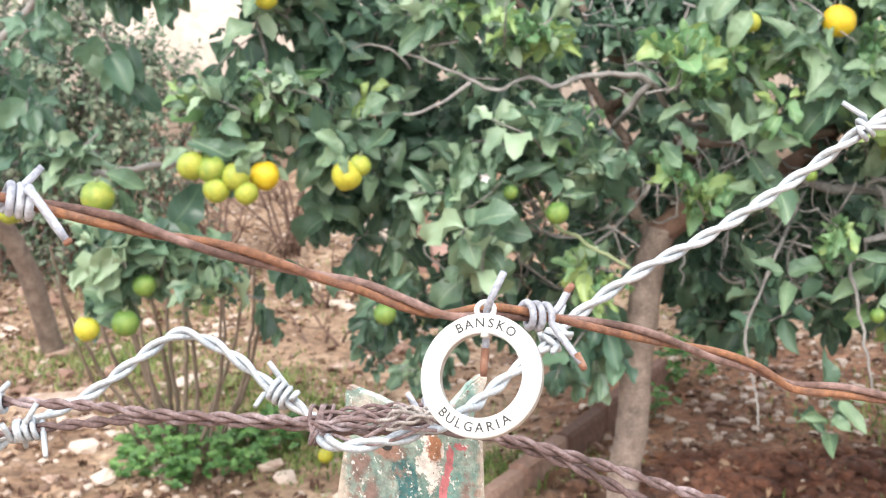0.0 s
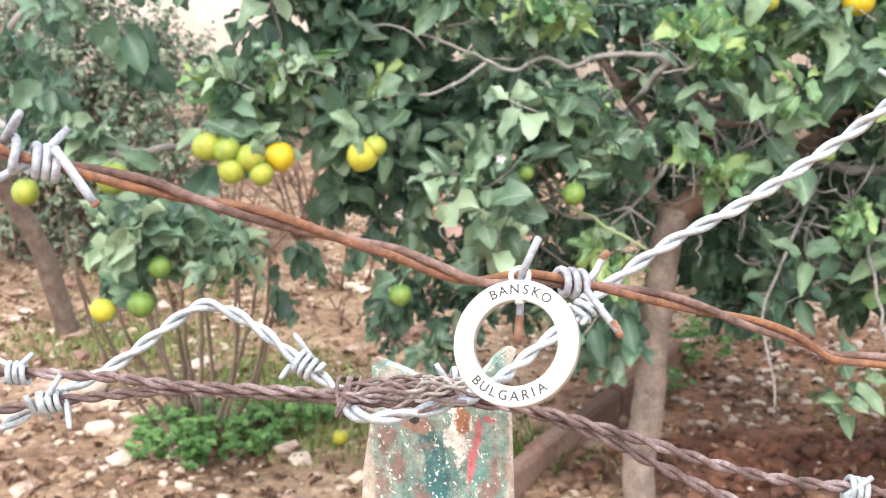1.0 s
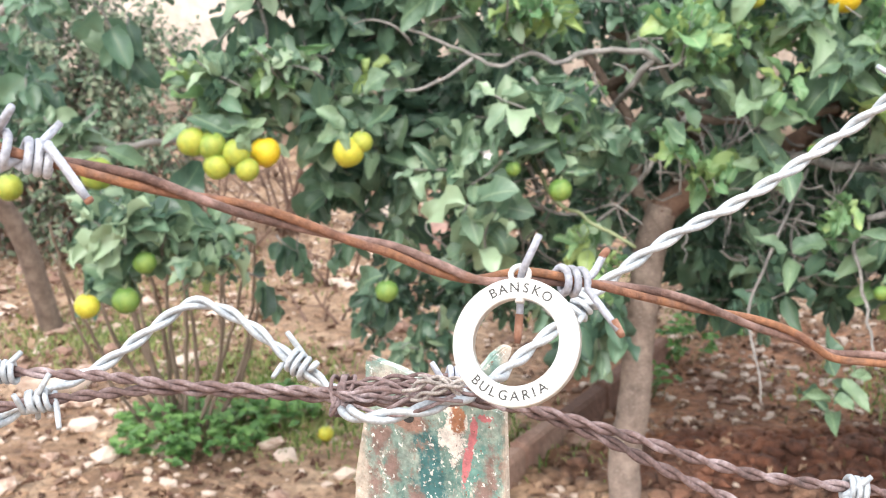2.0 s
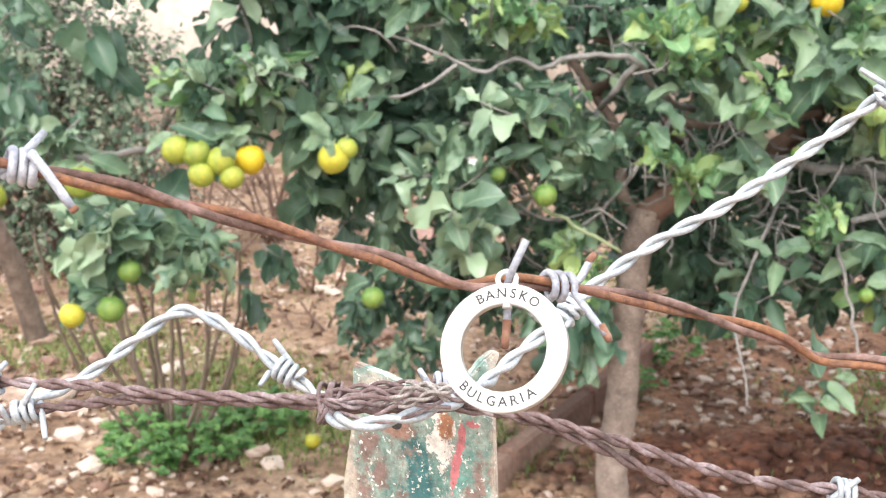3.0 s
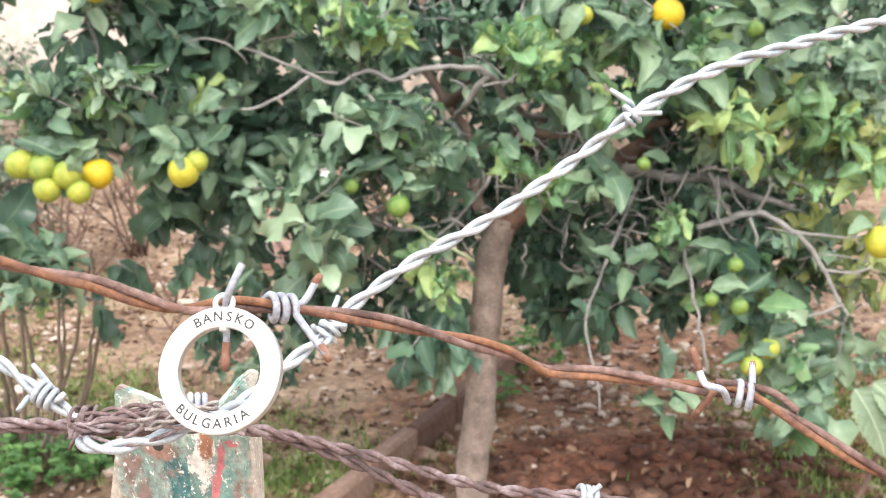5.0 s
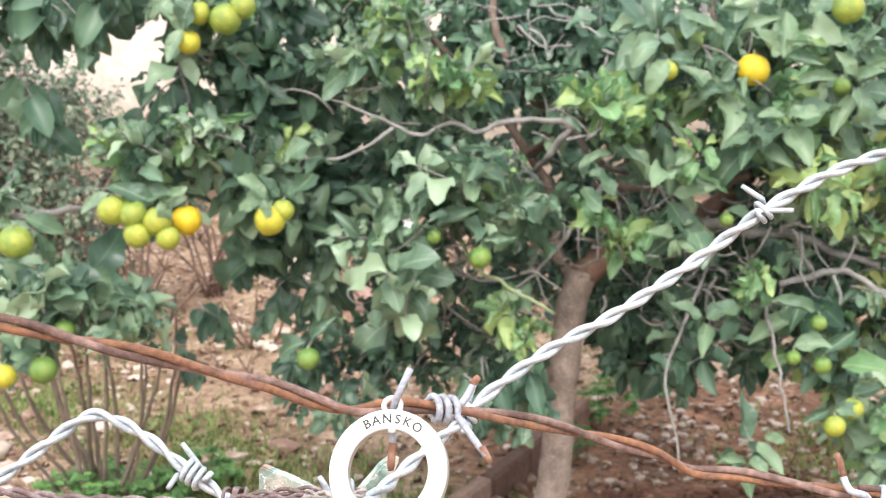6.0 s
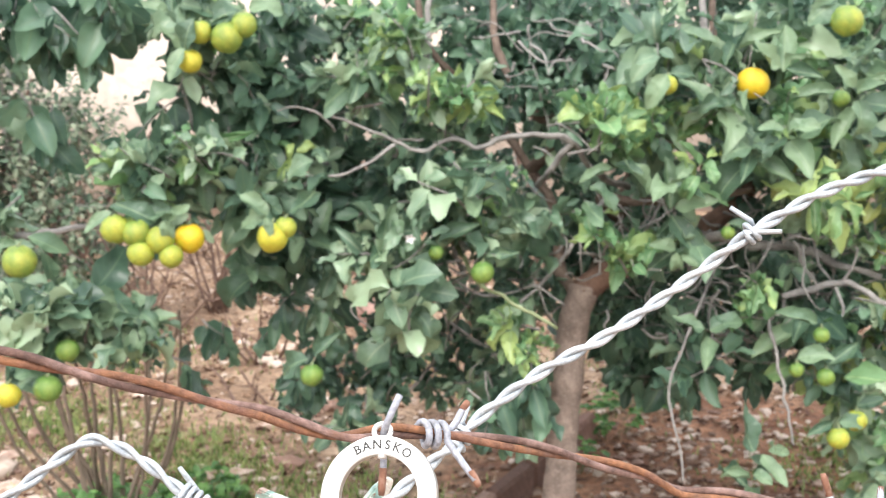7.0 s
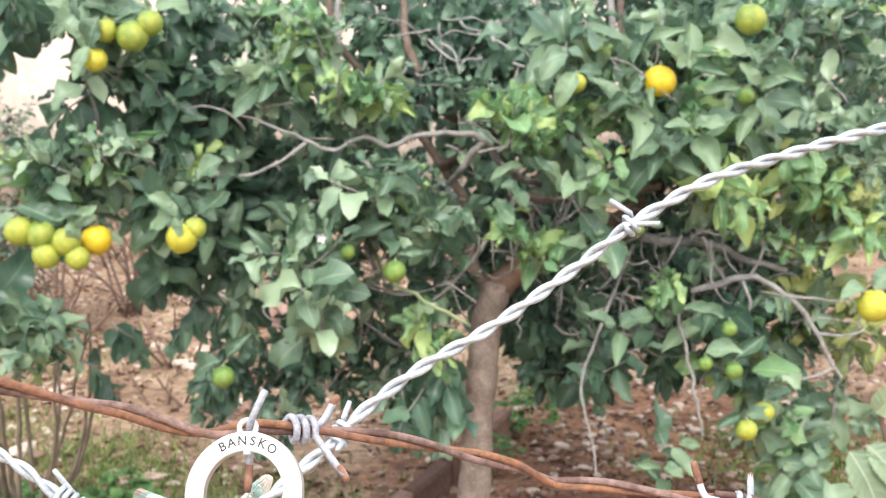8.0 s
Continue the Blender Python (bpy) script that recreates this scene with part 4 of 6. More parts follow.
RIGHT_UPPER_SHOOTS = [
    (0.53, 2.15, 1.06, 0.06, 0.06, 5, 0.08, "mid"), (0.61, 2.1, 1.03, 0.07, 0.07, 8, 0.085, "mid"), (0.74, 2.2, 1.06, 0.07, 0.05, 9, 0.085, "mid"),
    (0.58, 2.15, 0.93, 0.04, 0.03, 4, 0.065, "young"), (0.72, 2.1, 0.90, 0.07, 0.05, 8, 0.08, "pale"), (0.86, 2.2, 0.97, 0.07, 0.06, 9, 0.08, "mid"),
    (0.89, 2.3, 1.09, 0.09, 0.04, 9, 0.08, "mid"), (0.72, 2.4, 0.80, 0.09, 0.06, 4, 0.075, "dark"), (1.05, 2.3, 1.06, 0.12, 0.09, 16, 0.075, "mid"),
    (1.02, 2.2, 0.90, 0.12, 0.08, 14, 0.075, "pale"), (0.48, 2.35, 1.02, 0.06, 0.09, 7, 0.085, "dark"), (0.77, 2.4, 0.94, 0.09, 0.07, 5, 0.08, "dark"),
]
RIGHT_SHOOTS = [
    (0.83, 2.2, 0.80, 0.10, 0.06, 13, 0.062, "olive"), (0.79, 2.2, 0.69, 0.11, 0.05, 9, 0.07, "mid"), (0.90, 2.15, 0.65, 0.06, 0.10, 12, 0.065, "olive"),
    (1.03, 2.2, 0.75, 0.11, 0.12, 22, 0.065, "olive"), (1.03, 2.2, 0.54, 0.10, 0.09, 12, 0.07, "olive"), (1.26, 2.4, 0.79, 0.12, 0.31, 26, 0.075, "mid"),
    (0.68, 2.1, 0.59, 0.03, 0.06, 5, 0.055, "young"), (0.79, 2.1, 0.57, 0.06, 0.06, 7, 0.08, "mid"), (0.80, 2.1, 0.48, 0.06, 0.04, 5, 0.075, "olive"),
    (0.85, 2.1, 0.44, 0.04, 0.03, 3, 0.085, "young"), (0.74, 2.35, 0.62, 0.07, 0.06, 7, 0.07, "dark"), (0.94, 2.2, 0.48, 0.07, 0.07, 6, 0.075, "mid"),
]
RIGHT_LOW_SHOOTS = [
    (0.55, 2.4, 0.51, 0.09, 0.08, 17, 0.07, "dark"), (0.58, 2.1, 0.50, 0.05, 0.05, 4, 0.085, "mid"), (0.59, 2.4, 0.38, 0.10, 0.06, 16, 0.075, "dark"),
    (0.77, 2.35, 0.44, 0.10, 0.07, 13, 0.07, "dark"),
    (0.92, 2.1, 0.35, 0.05, 0.06, 5, 0.08, "pale"), (0.95, 2.05, 0.27, 0.06, 0.05, 5, 0.1, "pale"),
    (1.08, 2.2, 0.37, 0.07, 0.07, 5, 0.08, "mid"),
]
LEFT_UPPER_SHOOTS = [
    (-0.15, 2.35, 1.11, 0.07, 0.04, 8, 0.08, "dark"),
    (-0.56, 2.2, 1.09, 0.13, 0.06, 14, 0.09, "hanging"), (-0.42, 2.2, 1.12, 0.08, 0.04, 7, 0.09, "hanging"), (-0.37, 2.15, 0.97, 0.02, 0.02, 1, 0.1, "hanging"),
    (-0.28, 2.2, 1.01, 0.05, 0.05, 5, 0.09, "mid"), (-0.21, 2.3, 1.02, 0.07, 0.09, 14, 0.085, "dark"), (-0.28, 2.2, 1.11, 0.08, 0.03, 6, 0.085, "mid"),
    (-0.36, 2.15, 0.85, 0.07, 0.04, 8, 0.085, "mid"), (-0.26, 2.12, 0.88, 0.06, 0.03, 7, 0.065, "pale"), (-0.20, 2.2, 0.80, 0.08, 0.05, 10, 0.078, "mid"),
    (-0.34, 2.15, 0.77, 0.04, 0.02, 3, 0.07, "mid"), (-0.17, 2.35, 0.87, 0.05, 0.06, 7, 0.08, "dark"), (-0.57, 2.25, 0.92, 0.04, 0.06, 2, 0.085, "hanging"),
]
LEFT_LOW_SHOOTS = [
    (-0.07, 2.35, 0.62, 0.03, 0.03, 3, 0.07, "hanging"),
    (-0.22, 2.3, 0.66, 0.05, 0.04, 6, 0.075, "hanging"), (-0.11, 2.3, 0.68, 0.05, 0.06, 9, 0.075, "hanging"), (-0.16, 2.35, 0.57, 0.06, 0.04, 3, 0.075, "hanging"),
    (-0.08, 2.3, 0.56, 0.02, 0.05, 2, 0.075, "hanging"), (-0.30, 2.35, 0.49, 0.03, 0.04, 2, 0.06, "hanging"), (-0.52, 2.12, 0.61, 0.11, 0.05, 12, 0.085, "mid"),
    (-0.39, 2.1, 0.56, 0.05, 0.03, 5, 0.075, "mid"), (-0.60, 2.2, 0.52, 0.05, 0.04, 4, 0.075, "dark"), (-0.68, 2.4, 0.73, 0.07, 0.06, 4, 0.07, "mid"),
    (-0.84, 2.5, 0.87, 0.11, 0.18, 18, 0.075, "dark"), (-0.34, 2.3, 0.46, 0.03, 0.03, 1, 0.06, "hanging"),
]
# Clumps above z 1.35 are unseen crown, added to shade the leaves below.
BACK_CLUMPS = [
    (0.37, 2.713, 1.064, 0.315, 0.145, 44), (0.43, 2.686, 0.626, 0.197, 0.148, 22), (0.62, 2.72, 0.56, 0.3, 0.06, 22),
    (0.58, 2.9, 0.44, 0.2, 0.07, 16), (0.88, 2.78, 0.56, 0.36, 0.09, 30), (1.0, 2.62, 0.52, 0.2, 0.09, 16),
    (1.35, 2.95, 1.0, 0.4, 0.35, 55), (0.75, 3.15, 1.15, 0.75, 0.28, 85), (0.55, 3.0, 0.75, 0.35, 0.2, 35),
    (0.195, 2.85, 1.32, 0.726, 0.2, 18), (0.92, 2.85, 1.33, 0.605, 0.2, 16), (0.62, 2.95, 0.37, 0.25, 0.08, 20),
    (0.95, 3.0, 0.39, 0.3, 0.09, 22), (0.25, 2.75, 1.5, 0.85, 0.15, 34), (1.15, 2.75, 1.5, 0.6, 0.15, 26), (0.3, 2.75, 0.86, 0.3, 0.1, 20), (0.38, 2.6, 1.4, 0.28, 0.1, 24),
]
YOUNG_ROSETTES = [
    (0.048, 2.224, 1.066, 7, 0.061), (0.157, 2.251, 0.966, 9, 0.063), (0.203, 2.195, 0.948, 5, 0.049), (0.4, 2.131, 0.939, 8, 0.064),
    (0.438, 2.124, 0.91, 7, 0.064), (0.497, 2.174, 0.925, 7, 0.059), (0.594, 2.217, 0.911, 5, 0.055), (0.244, 2.127, 0.558, 9, 0.061),
    (0.069, 2.155, 0.667, 6, 0.065), (0.463, 2.138, 0.702, 7, 0.061), (0.673, 2.065, 0.641, 8, 0.06), (0.772, 2.082, 0.773, 6, 0.064),
    (0.899, 2.134, 0.824, 6, 0.065), (0.776, 1.983, 0.492, 3, 0.07), (0.977, 2.124, 0.794, 8, 0.065),
    (1.034, 2.106, 0.706, 8, 0.065), (-0.127, 2.249, 0.859, 4, 0.056),
]
GREEN_ROSETTES = [
    (0.183, 2.093, 0.821, 8, 0.087), (0.039, 2.114, 0.714, 7, 0.077), (0.277, 2.156, 0.743, 6, 0.069), (-0.083, 2.144, 0.854, 4, 0.067),
    (-0.003, 2.195, 0.999, 8, 0.072), (0.514, 2.066, 0.77, 5, 0.091), (0.53, 2.083, 0.7, 6, 0.081), (0.688, 2.078, 0.9, 8, 0.089),
    (0.633, 2.135, 1.041, 7, 0.094), (0.549, 2.194, 1.061, 6, 0.095), (0.726, 2.183, 1.059, 6, 0.085), (0.846, 2.148, 1.009, 7, 0.084),
    (0.822, 2.098, 0.887, 6, 0.089), (0.479, 2.188, 1.003, 6, 0.079), (0.575, 2.055, 0.565, 6, 0.081), (0.645, 1.951, 0.379, 5, 0.086),
    (0.626, 1.945, 0.333, 5, 0.078), (0.756, 2.1, 0.572, 5, 0.095), (0.065, 2.065, 0.616, 3, 0.085),
]
LEFT_ROSETTES = [
    (-0.323, 2.228, 1.089, 8, 0.09), (-0.60, 2.348, 1.02, 3, 0.082), (-0.672, 2.343, 0.941, 3, 0.097),
    (-0.50, 2.306, 1.095, 8, 0.097), (-0.381, 2.161, 0.852, 8, 0.081), (-0.269, 2.188, 0.867, 7, 0.072), (-0.204, 2.189, 0.777, 8, 0.079),
    (-0.176, 2.261, 0.909, 6, 0.085), (-0.334, 2.146, 0.775, 5, 0.069), (-0.482, 2.124, 0.625, 8, 0.075), (-0.57, 2.123, 0.60, 7, 0.075),
    (-0.381, 2.084, 0.60, 6, 0.062), (-0.554, 2.236, 0.635, 6, 0.071), (-0.112, 2.273, 0.702, 6, 0.087), (-0.206, 2.268, 0.642, 5, 0.082),
]
LEFT_FRUIT = [
    (-0.449, 2.256, 0.727, 0.027, 1), (-0.413, 2.252, 0.72, 0.026, 4), (-0.404, 2.246, 0.684, 0.025, 1), (-0.369, 2.248, 0.707, 0.026, 1),
    (-0.35, 2.242, 0.678, 0.022, 1), (-0.323, 2.285, 0.703, 0.028, 3), (-0.168, 2.237, 0.709, 0.028, 0), (-0.144, 2.238, 0.726, 0.02, 1),
    (-0.29, 2.305, 1.073, 0.022, 1), (-0.309, 2.297, 1.022, 0.022, 0), (-0.243, 2.301, 1.063, 0.029, 4), (-0.212, 2.303, 1.085, 0.024, 4),
    (-0.622, 2.256, 0.671, 0.031, 4), (-0.647, 2.218, 0.435, 0.023, 0), (-0.586, 2.255, 0.435, 0.026, 2), (-0.549, 2.264, 0.504, 0.022, 2),
]
RIGHT_FRUIT = [
    (-0.105, 2.231, 0.454, 0.021, 2), (0.21, 2.243, 0.635, 0.021, 2), (0.126, 2.254, 0.672, 0.014, 2), (0.71, 2.271, 0.971, 0.03, 3),
    (0.868, 2.24, 1.081, 0.029, 4), (0.545, 2.24, 0.971, 0.018, 1), (0.87, 2.257, 0.941, 0.016, 2), (0.837, 2.117, 0.343, 0.02, 1),
    (0.885, 2.158, 0.362, 0.02, 1), (0.825, 2.188, 0.516, 0.015, 2), (0.778, 2.18, 0.454, 0.014, 2), (0.831, 2.175, 0.44, 0.017, 2),
    (0.659, 2.229, 0.702, 0.013, 2), (1.082, 2.14, 0.56, 0.031, 0),
]
TRUNK = [(0.34, 2.267, 0.101), (0.356, 2.265, 0.215), (0.366, 2.286, 0.342), (0.379, 2.302, 0.448), (0.392, 2.315, 0.532), (0.412, 2.323, 0.59)]
LIMB_RIGHT = [(0.405, 2.322, 0.578), (0.46, 2.326, 0.617), (0.541, 2.347, 0.639), (0.671, 2.428, 0.685), (0.777, 2.485, 0.755), (0.9, 2.552, 0.897), (0.992, 2.629, 1.081), (1.064, 2.714, 1.307)]
LIMB_LEFT = [(0.398, 2.325, 0.564), (0.38, 2.432, 0.61), (0.383, 2.499, 0.703), (0.34, 2.566, 0.788), (0.242, 2.646, 0.925), (0.124, 2.625, 1.066), (0.124, 2.666, 1.308)]
LIMB_MID = [(0.412, 2.342, 0.576), (0.492, 2.439, 0.686), (0.516, 2.45, 0.764), (0.575, 2.521, 0.904), (0.677, 2.478, 0.983), (0.693, 2.511, 1.181)]
BRANCH_LONG = [(0.506, 2.401, 0.769), (0.434, 2.309, 0.803), (0.368, 2.233, 0.871), (0.316, 2.228, 0.884), (0.245, 2.221, 0.88), (0.204, 2.211, 0.865), (0.153, 2.207, 0.882), (0.098, 2.197, 0.864), (0.054, 2.192, 0.881), (-0.005, 2.189, 0.907), (-0.068, 2.187, 0.932)]
BRANCH_GREY = [(0.368, 2.233, 0.871), (0.337, 2.267, 0.819), (0.324, 2.362, 0.777)]
TWIG_PAIR = [(0.053, 2.191, 0.876), (-0.006, 2.178, 0.839), (-0.046, 2.168, 0.826), (-0.104, 2.161, 0.826)]
TWIG_BARE = [(0.155, 2.257, 0.699), (0.169, 2.151, 0.676), (0.194, 2.123, 0.641), (0.24, 2.096, 0.615), (0.319, 2.063, 0.571)]
LIMB_HORIZ = [(0.504, 2.438, 0.686), (0.442, 2.352, 0.755), (0.534, 2.325, 0.748), (0.635, 2.3, 0.758), (0.72, 2.298, 0.772)]
BRANCH_DARK = [(0.541, 2.347, 0.639), (0.655, 2.326, 0.678), (0.718, 2.28, 0.668), (0.806, 2.255, 0.665), (0.861, 2.226, 0.637), (0.935, 2.199, 0.62)]
BRANCH_OUT = [(0.744, 2.170, 0.594), (0.788, 2.160, 0.607), (0.843, 2.150, 0.621), (0.878, 2.140, 0.611), (0.907, 2.130, 0.589), (0.939, 2.120, 0.556), (0.958, 2.110, 0.521), (0.973, 2.100, 0.486), (0.985, 2.090, 0.460)]
FORKS_OUT = [
    [(0.907, 2.130, 0.589), (0.944, 2.120, 0.584), (0.986, 2.120, 0.578), (1.025, 2.110, 0.581)],
    [(0.843, 2.150, 0.621), (0.859, 2.140, 0.653), (0.861, 2.130, 0.686)],
    [(0.985, 2.090, 0.460), (0.957, 2.090, 0.448), (0.916, 2.080, 0.444)],
    [(0.958, 2.110, 0.521), (1.002, 2.100, 0.516), (1.044, 2.100, 0.525)],
    [(0.985, 2.090, 0.460), (0.996, 2.080, 0.443)],
]
TWIG_DROOP = [(0.662, 2.273, 0.665), (0.603, 2.166, 0.613), (0.553, 2.105, 0.536), (0.518, 2.075, 0.464), (0.519, 2.055, 0.409), (0.53, 2.035, 0.354), (0.529, 2.018, 0.31)]
TWIG_DROOP_RIGHT = [(0.714, 2.265, 0.634), (0.703, 2.121, 0.559), (0.708, 2.068, 0.491), (0.709, 2.026, 0.422), (0.713, 1.997, 0.372)]
TWIG_INNER = [(0.454, 2.332, 0.762), (0.397, 2.274, 0.702), (0.36, 2.24, 0.667), (0.315, 2.214, 0.62), (0.271, 2.191, 0.589)]
TWIG_FRUIT = [(-0.003, 2.531, 1.067), (-0.176, 2.424, 0.974), (-0.258, 2.362, 0.883), (-0.327, 2.297, 0.776), (-0.366, 2.274, 0.743)]
TWIG_LEFT = [(-0.176, 2.424, 0.974), (-0.304, 2.359, 1.029), (-0.32, 2.283, 0.991), (-0.307, 2.267, 0.901)]
TWIG_LOW = [(0.168, 2.454, 0.668), (0.188, 2.434, 0.557), (0.141, 2.418, 0.447), (0.072, 2.408, 0.36)]
STEM_UPRIGHT = [(0.242, 2.646, 0.925), (0.100, 2.500, 0.923), (0.117, 2.380, 1.013), (0.120, 2.360, 1.097), (0.129, 2.400, 1.211)]
STEM_GREY = [(0.575, 2.521, 0.904), (0.677, 2.420, 0.919), (0.659, 2.360, 0.976), (0.644, 2.360, 1.060), (0.635, 2.400, 1.197)]
STEM_BACK = [(0.34, 2.566, 0.788), (0.399, 2.500, 0.874), (0.326, 2.460, 0.916), (0.264, 2.500, 1.032), (0.263, 2.600, 1.178)]
TWIG_LEMON = [(-0.006, 2.505, 0.913), (-0.083, 2.391, 0.813), (-0.152, 2.285, 0.764), (-0.167, 2.251, 0.735)]
FAR_BRANCH = [(-0.772, 2.51, 0.678), (-0.679, 2.455, 0.687), (-0.595, 2.422, 0.699), (-0.503, 2.448, 0.707)]


def limb(tree, ctrl, r0, r1, mat, name="limb", seg=10, label=""):
    pts = spline(ctrl, 8)
    bend, wave = (0.003, 21) if r0 > 0.02 else (0.0022, 34) if r0 < 0.004 else (0.006, 34)
    pts = [p + Vector((noise.noise(p * wave), noise.noise(p * wave + Vector((5, 0, 0))), noise.noise(p * wave + Vector((0, 5, 0))))) * bend for p in pts]
    lump = 0.07 if r0 > 0.02 else 0.22
    rad = [r * (1 + lump * noise.noise(p * 32)) for r, p in zip(taper(len(pts), r0, r1), pts)]
    bm = bmesh.new()
    tube(bm, pts, rad, seg)
    return part(name, bm, mat, tree, label)


# the dark share paints shaded and backlit leaves, the dusty share lit ones
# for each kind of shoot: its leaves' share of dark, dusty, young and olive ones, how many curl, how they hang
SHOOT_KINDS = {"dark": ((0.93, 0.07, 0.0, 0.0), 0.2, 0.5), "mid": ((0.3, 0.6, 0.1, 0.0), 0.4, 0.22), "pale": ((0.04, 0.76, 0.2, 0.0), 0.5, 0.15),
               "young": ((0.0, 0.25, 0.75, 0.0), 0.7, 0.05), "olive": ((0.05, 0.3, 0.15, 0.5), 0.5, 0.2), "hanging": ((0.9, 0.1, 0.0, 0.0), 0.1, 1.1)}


def crown(tree, regions, depth=0.09, density=1.0):
    soups, twigs = [Soup() for _ in range(4)], []
    for cx, cy, cz, rx, rz, n, size, kind in regions:
        shares, curly, droop = SHOOT_KINDS[kind]
        for _ in range(max(1, round(n * density))):
            o = rand_dir() * rng.random() ** 0.4
            at = Vector((cx + o.x * rx, cy + o.y * depth + 0.03, cz + o.z * rz))
            d = Vector((o.x * 0.8, -0.35 + 0.4 * o.y, o.z * 0.5 + (-0.5 if kind == "hanging" else 0.35))) + rand_dir() * 0.55
            which = rng.choices(range(4), shares)[0]
            length = size * rng.uniform(0.9, 1.7)
            grown = rng.choice((0.55, 0.75, 0.9, 1.0, 1.1))
            twig_with_leaves(soups[which], twigs, at - d.normalized() * length * 0.6, d, length, round(rng.uniform(6, 9) / grown ** 0.7), size * grown, curly / grown, droop)
    for s, m, nm, lb in zip(soups, (M_LEAF, M_LEAF_PALE, M_YOUNG, M_OLIVE), ("foliage", "dusty_foliage", "young_foliage", "olive_foliage"),
                            ("dense dark green citrus leaves, dark for the crown's shaded depth", "paler dusty green citrus leaves, tinted as the skylit outer ones", "fresh light green curled young leaves", "yellowish olive green leaves")):
        if s.n:
            ob = new(nm, s.mesh(nm, m, BLADE_UV))
            ob.parent = tree
            tagged(ob, lb, kind="stuff")
    lines_mesh("fine_branching", twigs, M_TWIG, tree, seg=4)["kind"] = "stuff"


LEAF_MESHES = {}


def leaf_mesh(kind, k):
    key = (kind, k)
    if key not in LEAF_MESHES:
        w, cu, cl, ru, be, tw = ((0.26, 0.6, 0.4, 0.2, 0.1, 0.3), (0.31, 0.9, 0.8, 0.35, -0.1, -0.4), (0.27, 1.4, 0.2, 0.25, 0.0, 0.6), (0.33, 0.5, 1.2, 0.4, 0.06, 0.0), (0.29, 0.8, -0.5, 0.4, -0.12, 0.8), (0.25, 0.5, 0.3, 0.2, 0.15, -0.3),
                                 (0.30, 1.9, 0.9, 0.5, 0.1, 0.9), (0.34, 1.1, 1.9, 0.5, -0.05, -0.7))[k]
        if kind:
            cu, cl, ru = cu * 1.3, cl * 1.3, ru * 1.5
        t, f = leaf_template(w, cu, cl, 8, ru, 3, be, tw, 40 + k)
        me = bpy.data.meshes.new("leaf")
        me.from_pydata(t.tolist(), [], f)
        me.materials.append(M_YOUNG_OBJ if kind else M_LEAF_OBJ)
        me.polygons.foreach_set("use_smooth", [True] * len(f))
        LEAF_MESHES[key] = me
    return LEAF_MESHES[key]


def rosette(tree, at, count, size, kind):
    """Leaves in a spiral at the end of a shoot, each a part of its tree."""
    a0 = rng.uniform(0, 6)
    axis = Vector((rng.uniform(-0.6, 0.6), -0.55, rng.uniform(0.0, 0.9))).normalized()
    u = axis.orthogonal().normalized()
    v = axis.cross(u)
    count = int(count)
    for k in range(count):
        s = (k + 0.5) / count
        a = a0 + k * 2.4 + rng.uniform(-0.4, 0.4)
        open_by = radians(85 - 45 * s + rng.uniform(-12, 12))
        out = axis * math.cos(open_by) + (u * math.cos(a) + v * math.sin(a)) * math.sin(open_by)
        out.z -= rng.uniform(0.05, 0.5)
        face = axis * 0.7 + Vector((rng.uniform(-0.4, 0.4), -0.5 + rng.uniform(-0.3, 0.3), 0.65))
        x, y, z = basis(out, face)
        m = Matrix((x, y, z)).transposed().to_4x4()
        sz = size * (1.2 - 0.65 * s) * rng.uniform(0.8, 1.15)
        m.translation = Vector(at) + axis * (0.06 * s - 0.035) + x * 0.004
        if covers(m.translation + x * sz * 0.4, 0.96) or covers(m.translation + x * sz * 0.8, 0.96):
            continue
        ob = new("leaf", leaf_mesh(kind, rng.randrange(8)))
        ob.parent = tree
        ob.matrix_parent_inverse = Matrix.Translation(tree.location).inverted()
        ob.matrix_basis = m @ Matrix.Diagonal((sz, sz, sz, 1))


for x, y, z, r, k in LEFT_FRUIT + RIGHT_FRUIT:
    CLEAR.append((x * 0.915, y * 0.915, 1.06 + (z - 1.06) * 0.915, r * 1.2))
CLEAR.append((-0.453, 2.40, 0.815, 0.02))
for line, reach in ((TRUNK, 0.03), (LIMB_RIGHT[:3], 0.026), (BRANCH_LONG, 0.016), (BRANCH_GREY, 0.014), (STEM_UPRIGHT[2:], 0.01), (STEM_GREY[1:4], 0.01), (TWIG_BARE, 0.012), (LIMB_HORIZ[1:], 0.015), (BRANCH_DARK, 0.014), (BRANCH_OUT, 0.014), (TWIG_DROOP, 0.008), (TWIG_DROOP_RIGHT, 0.009), (TWIG_INNER, 0.01)):
    CLEAR.extend((*p, reach) for p in spline(line, 5))

main_tree = thing("citrus_tree", (0.335, 2.27, 0.0), "low spreading citrus tree with dense dark green leaves and ripening fruit", "tree")
limb(main_tree, [(0.346, 2.272, -0.03), (0.345, 2.268, 0.04), *TRUNK], 0.0325, 0.0285, M_BARK, "trunk", 16)
limb(main_tree, LIMB_RIGHT, 0.029, 0.010, M_BARK_RED, label="reddish-brown main limb")
limb(main_tree, LIMB_LEFT, 0.013, 0.006, M_BARK_DARK)
limb(main_tree, LIMB_MID, 0.014, 0.006, M_BARK_DARK)
limb(main_tree, BRANCH_LONG, 0.0066, 0.0022, M_TWIG, "branch")
limb(main_tree, STEM_UPRIGHT, 0.008, 0.005, M_TWIG, "branch")
limb(main_tree, STEM_GREY, 0.010, 0.006, M_TWIG, "branch")
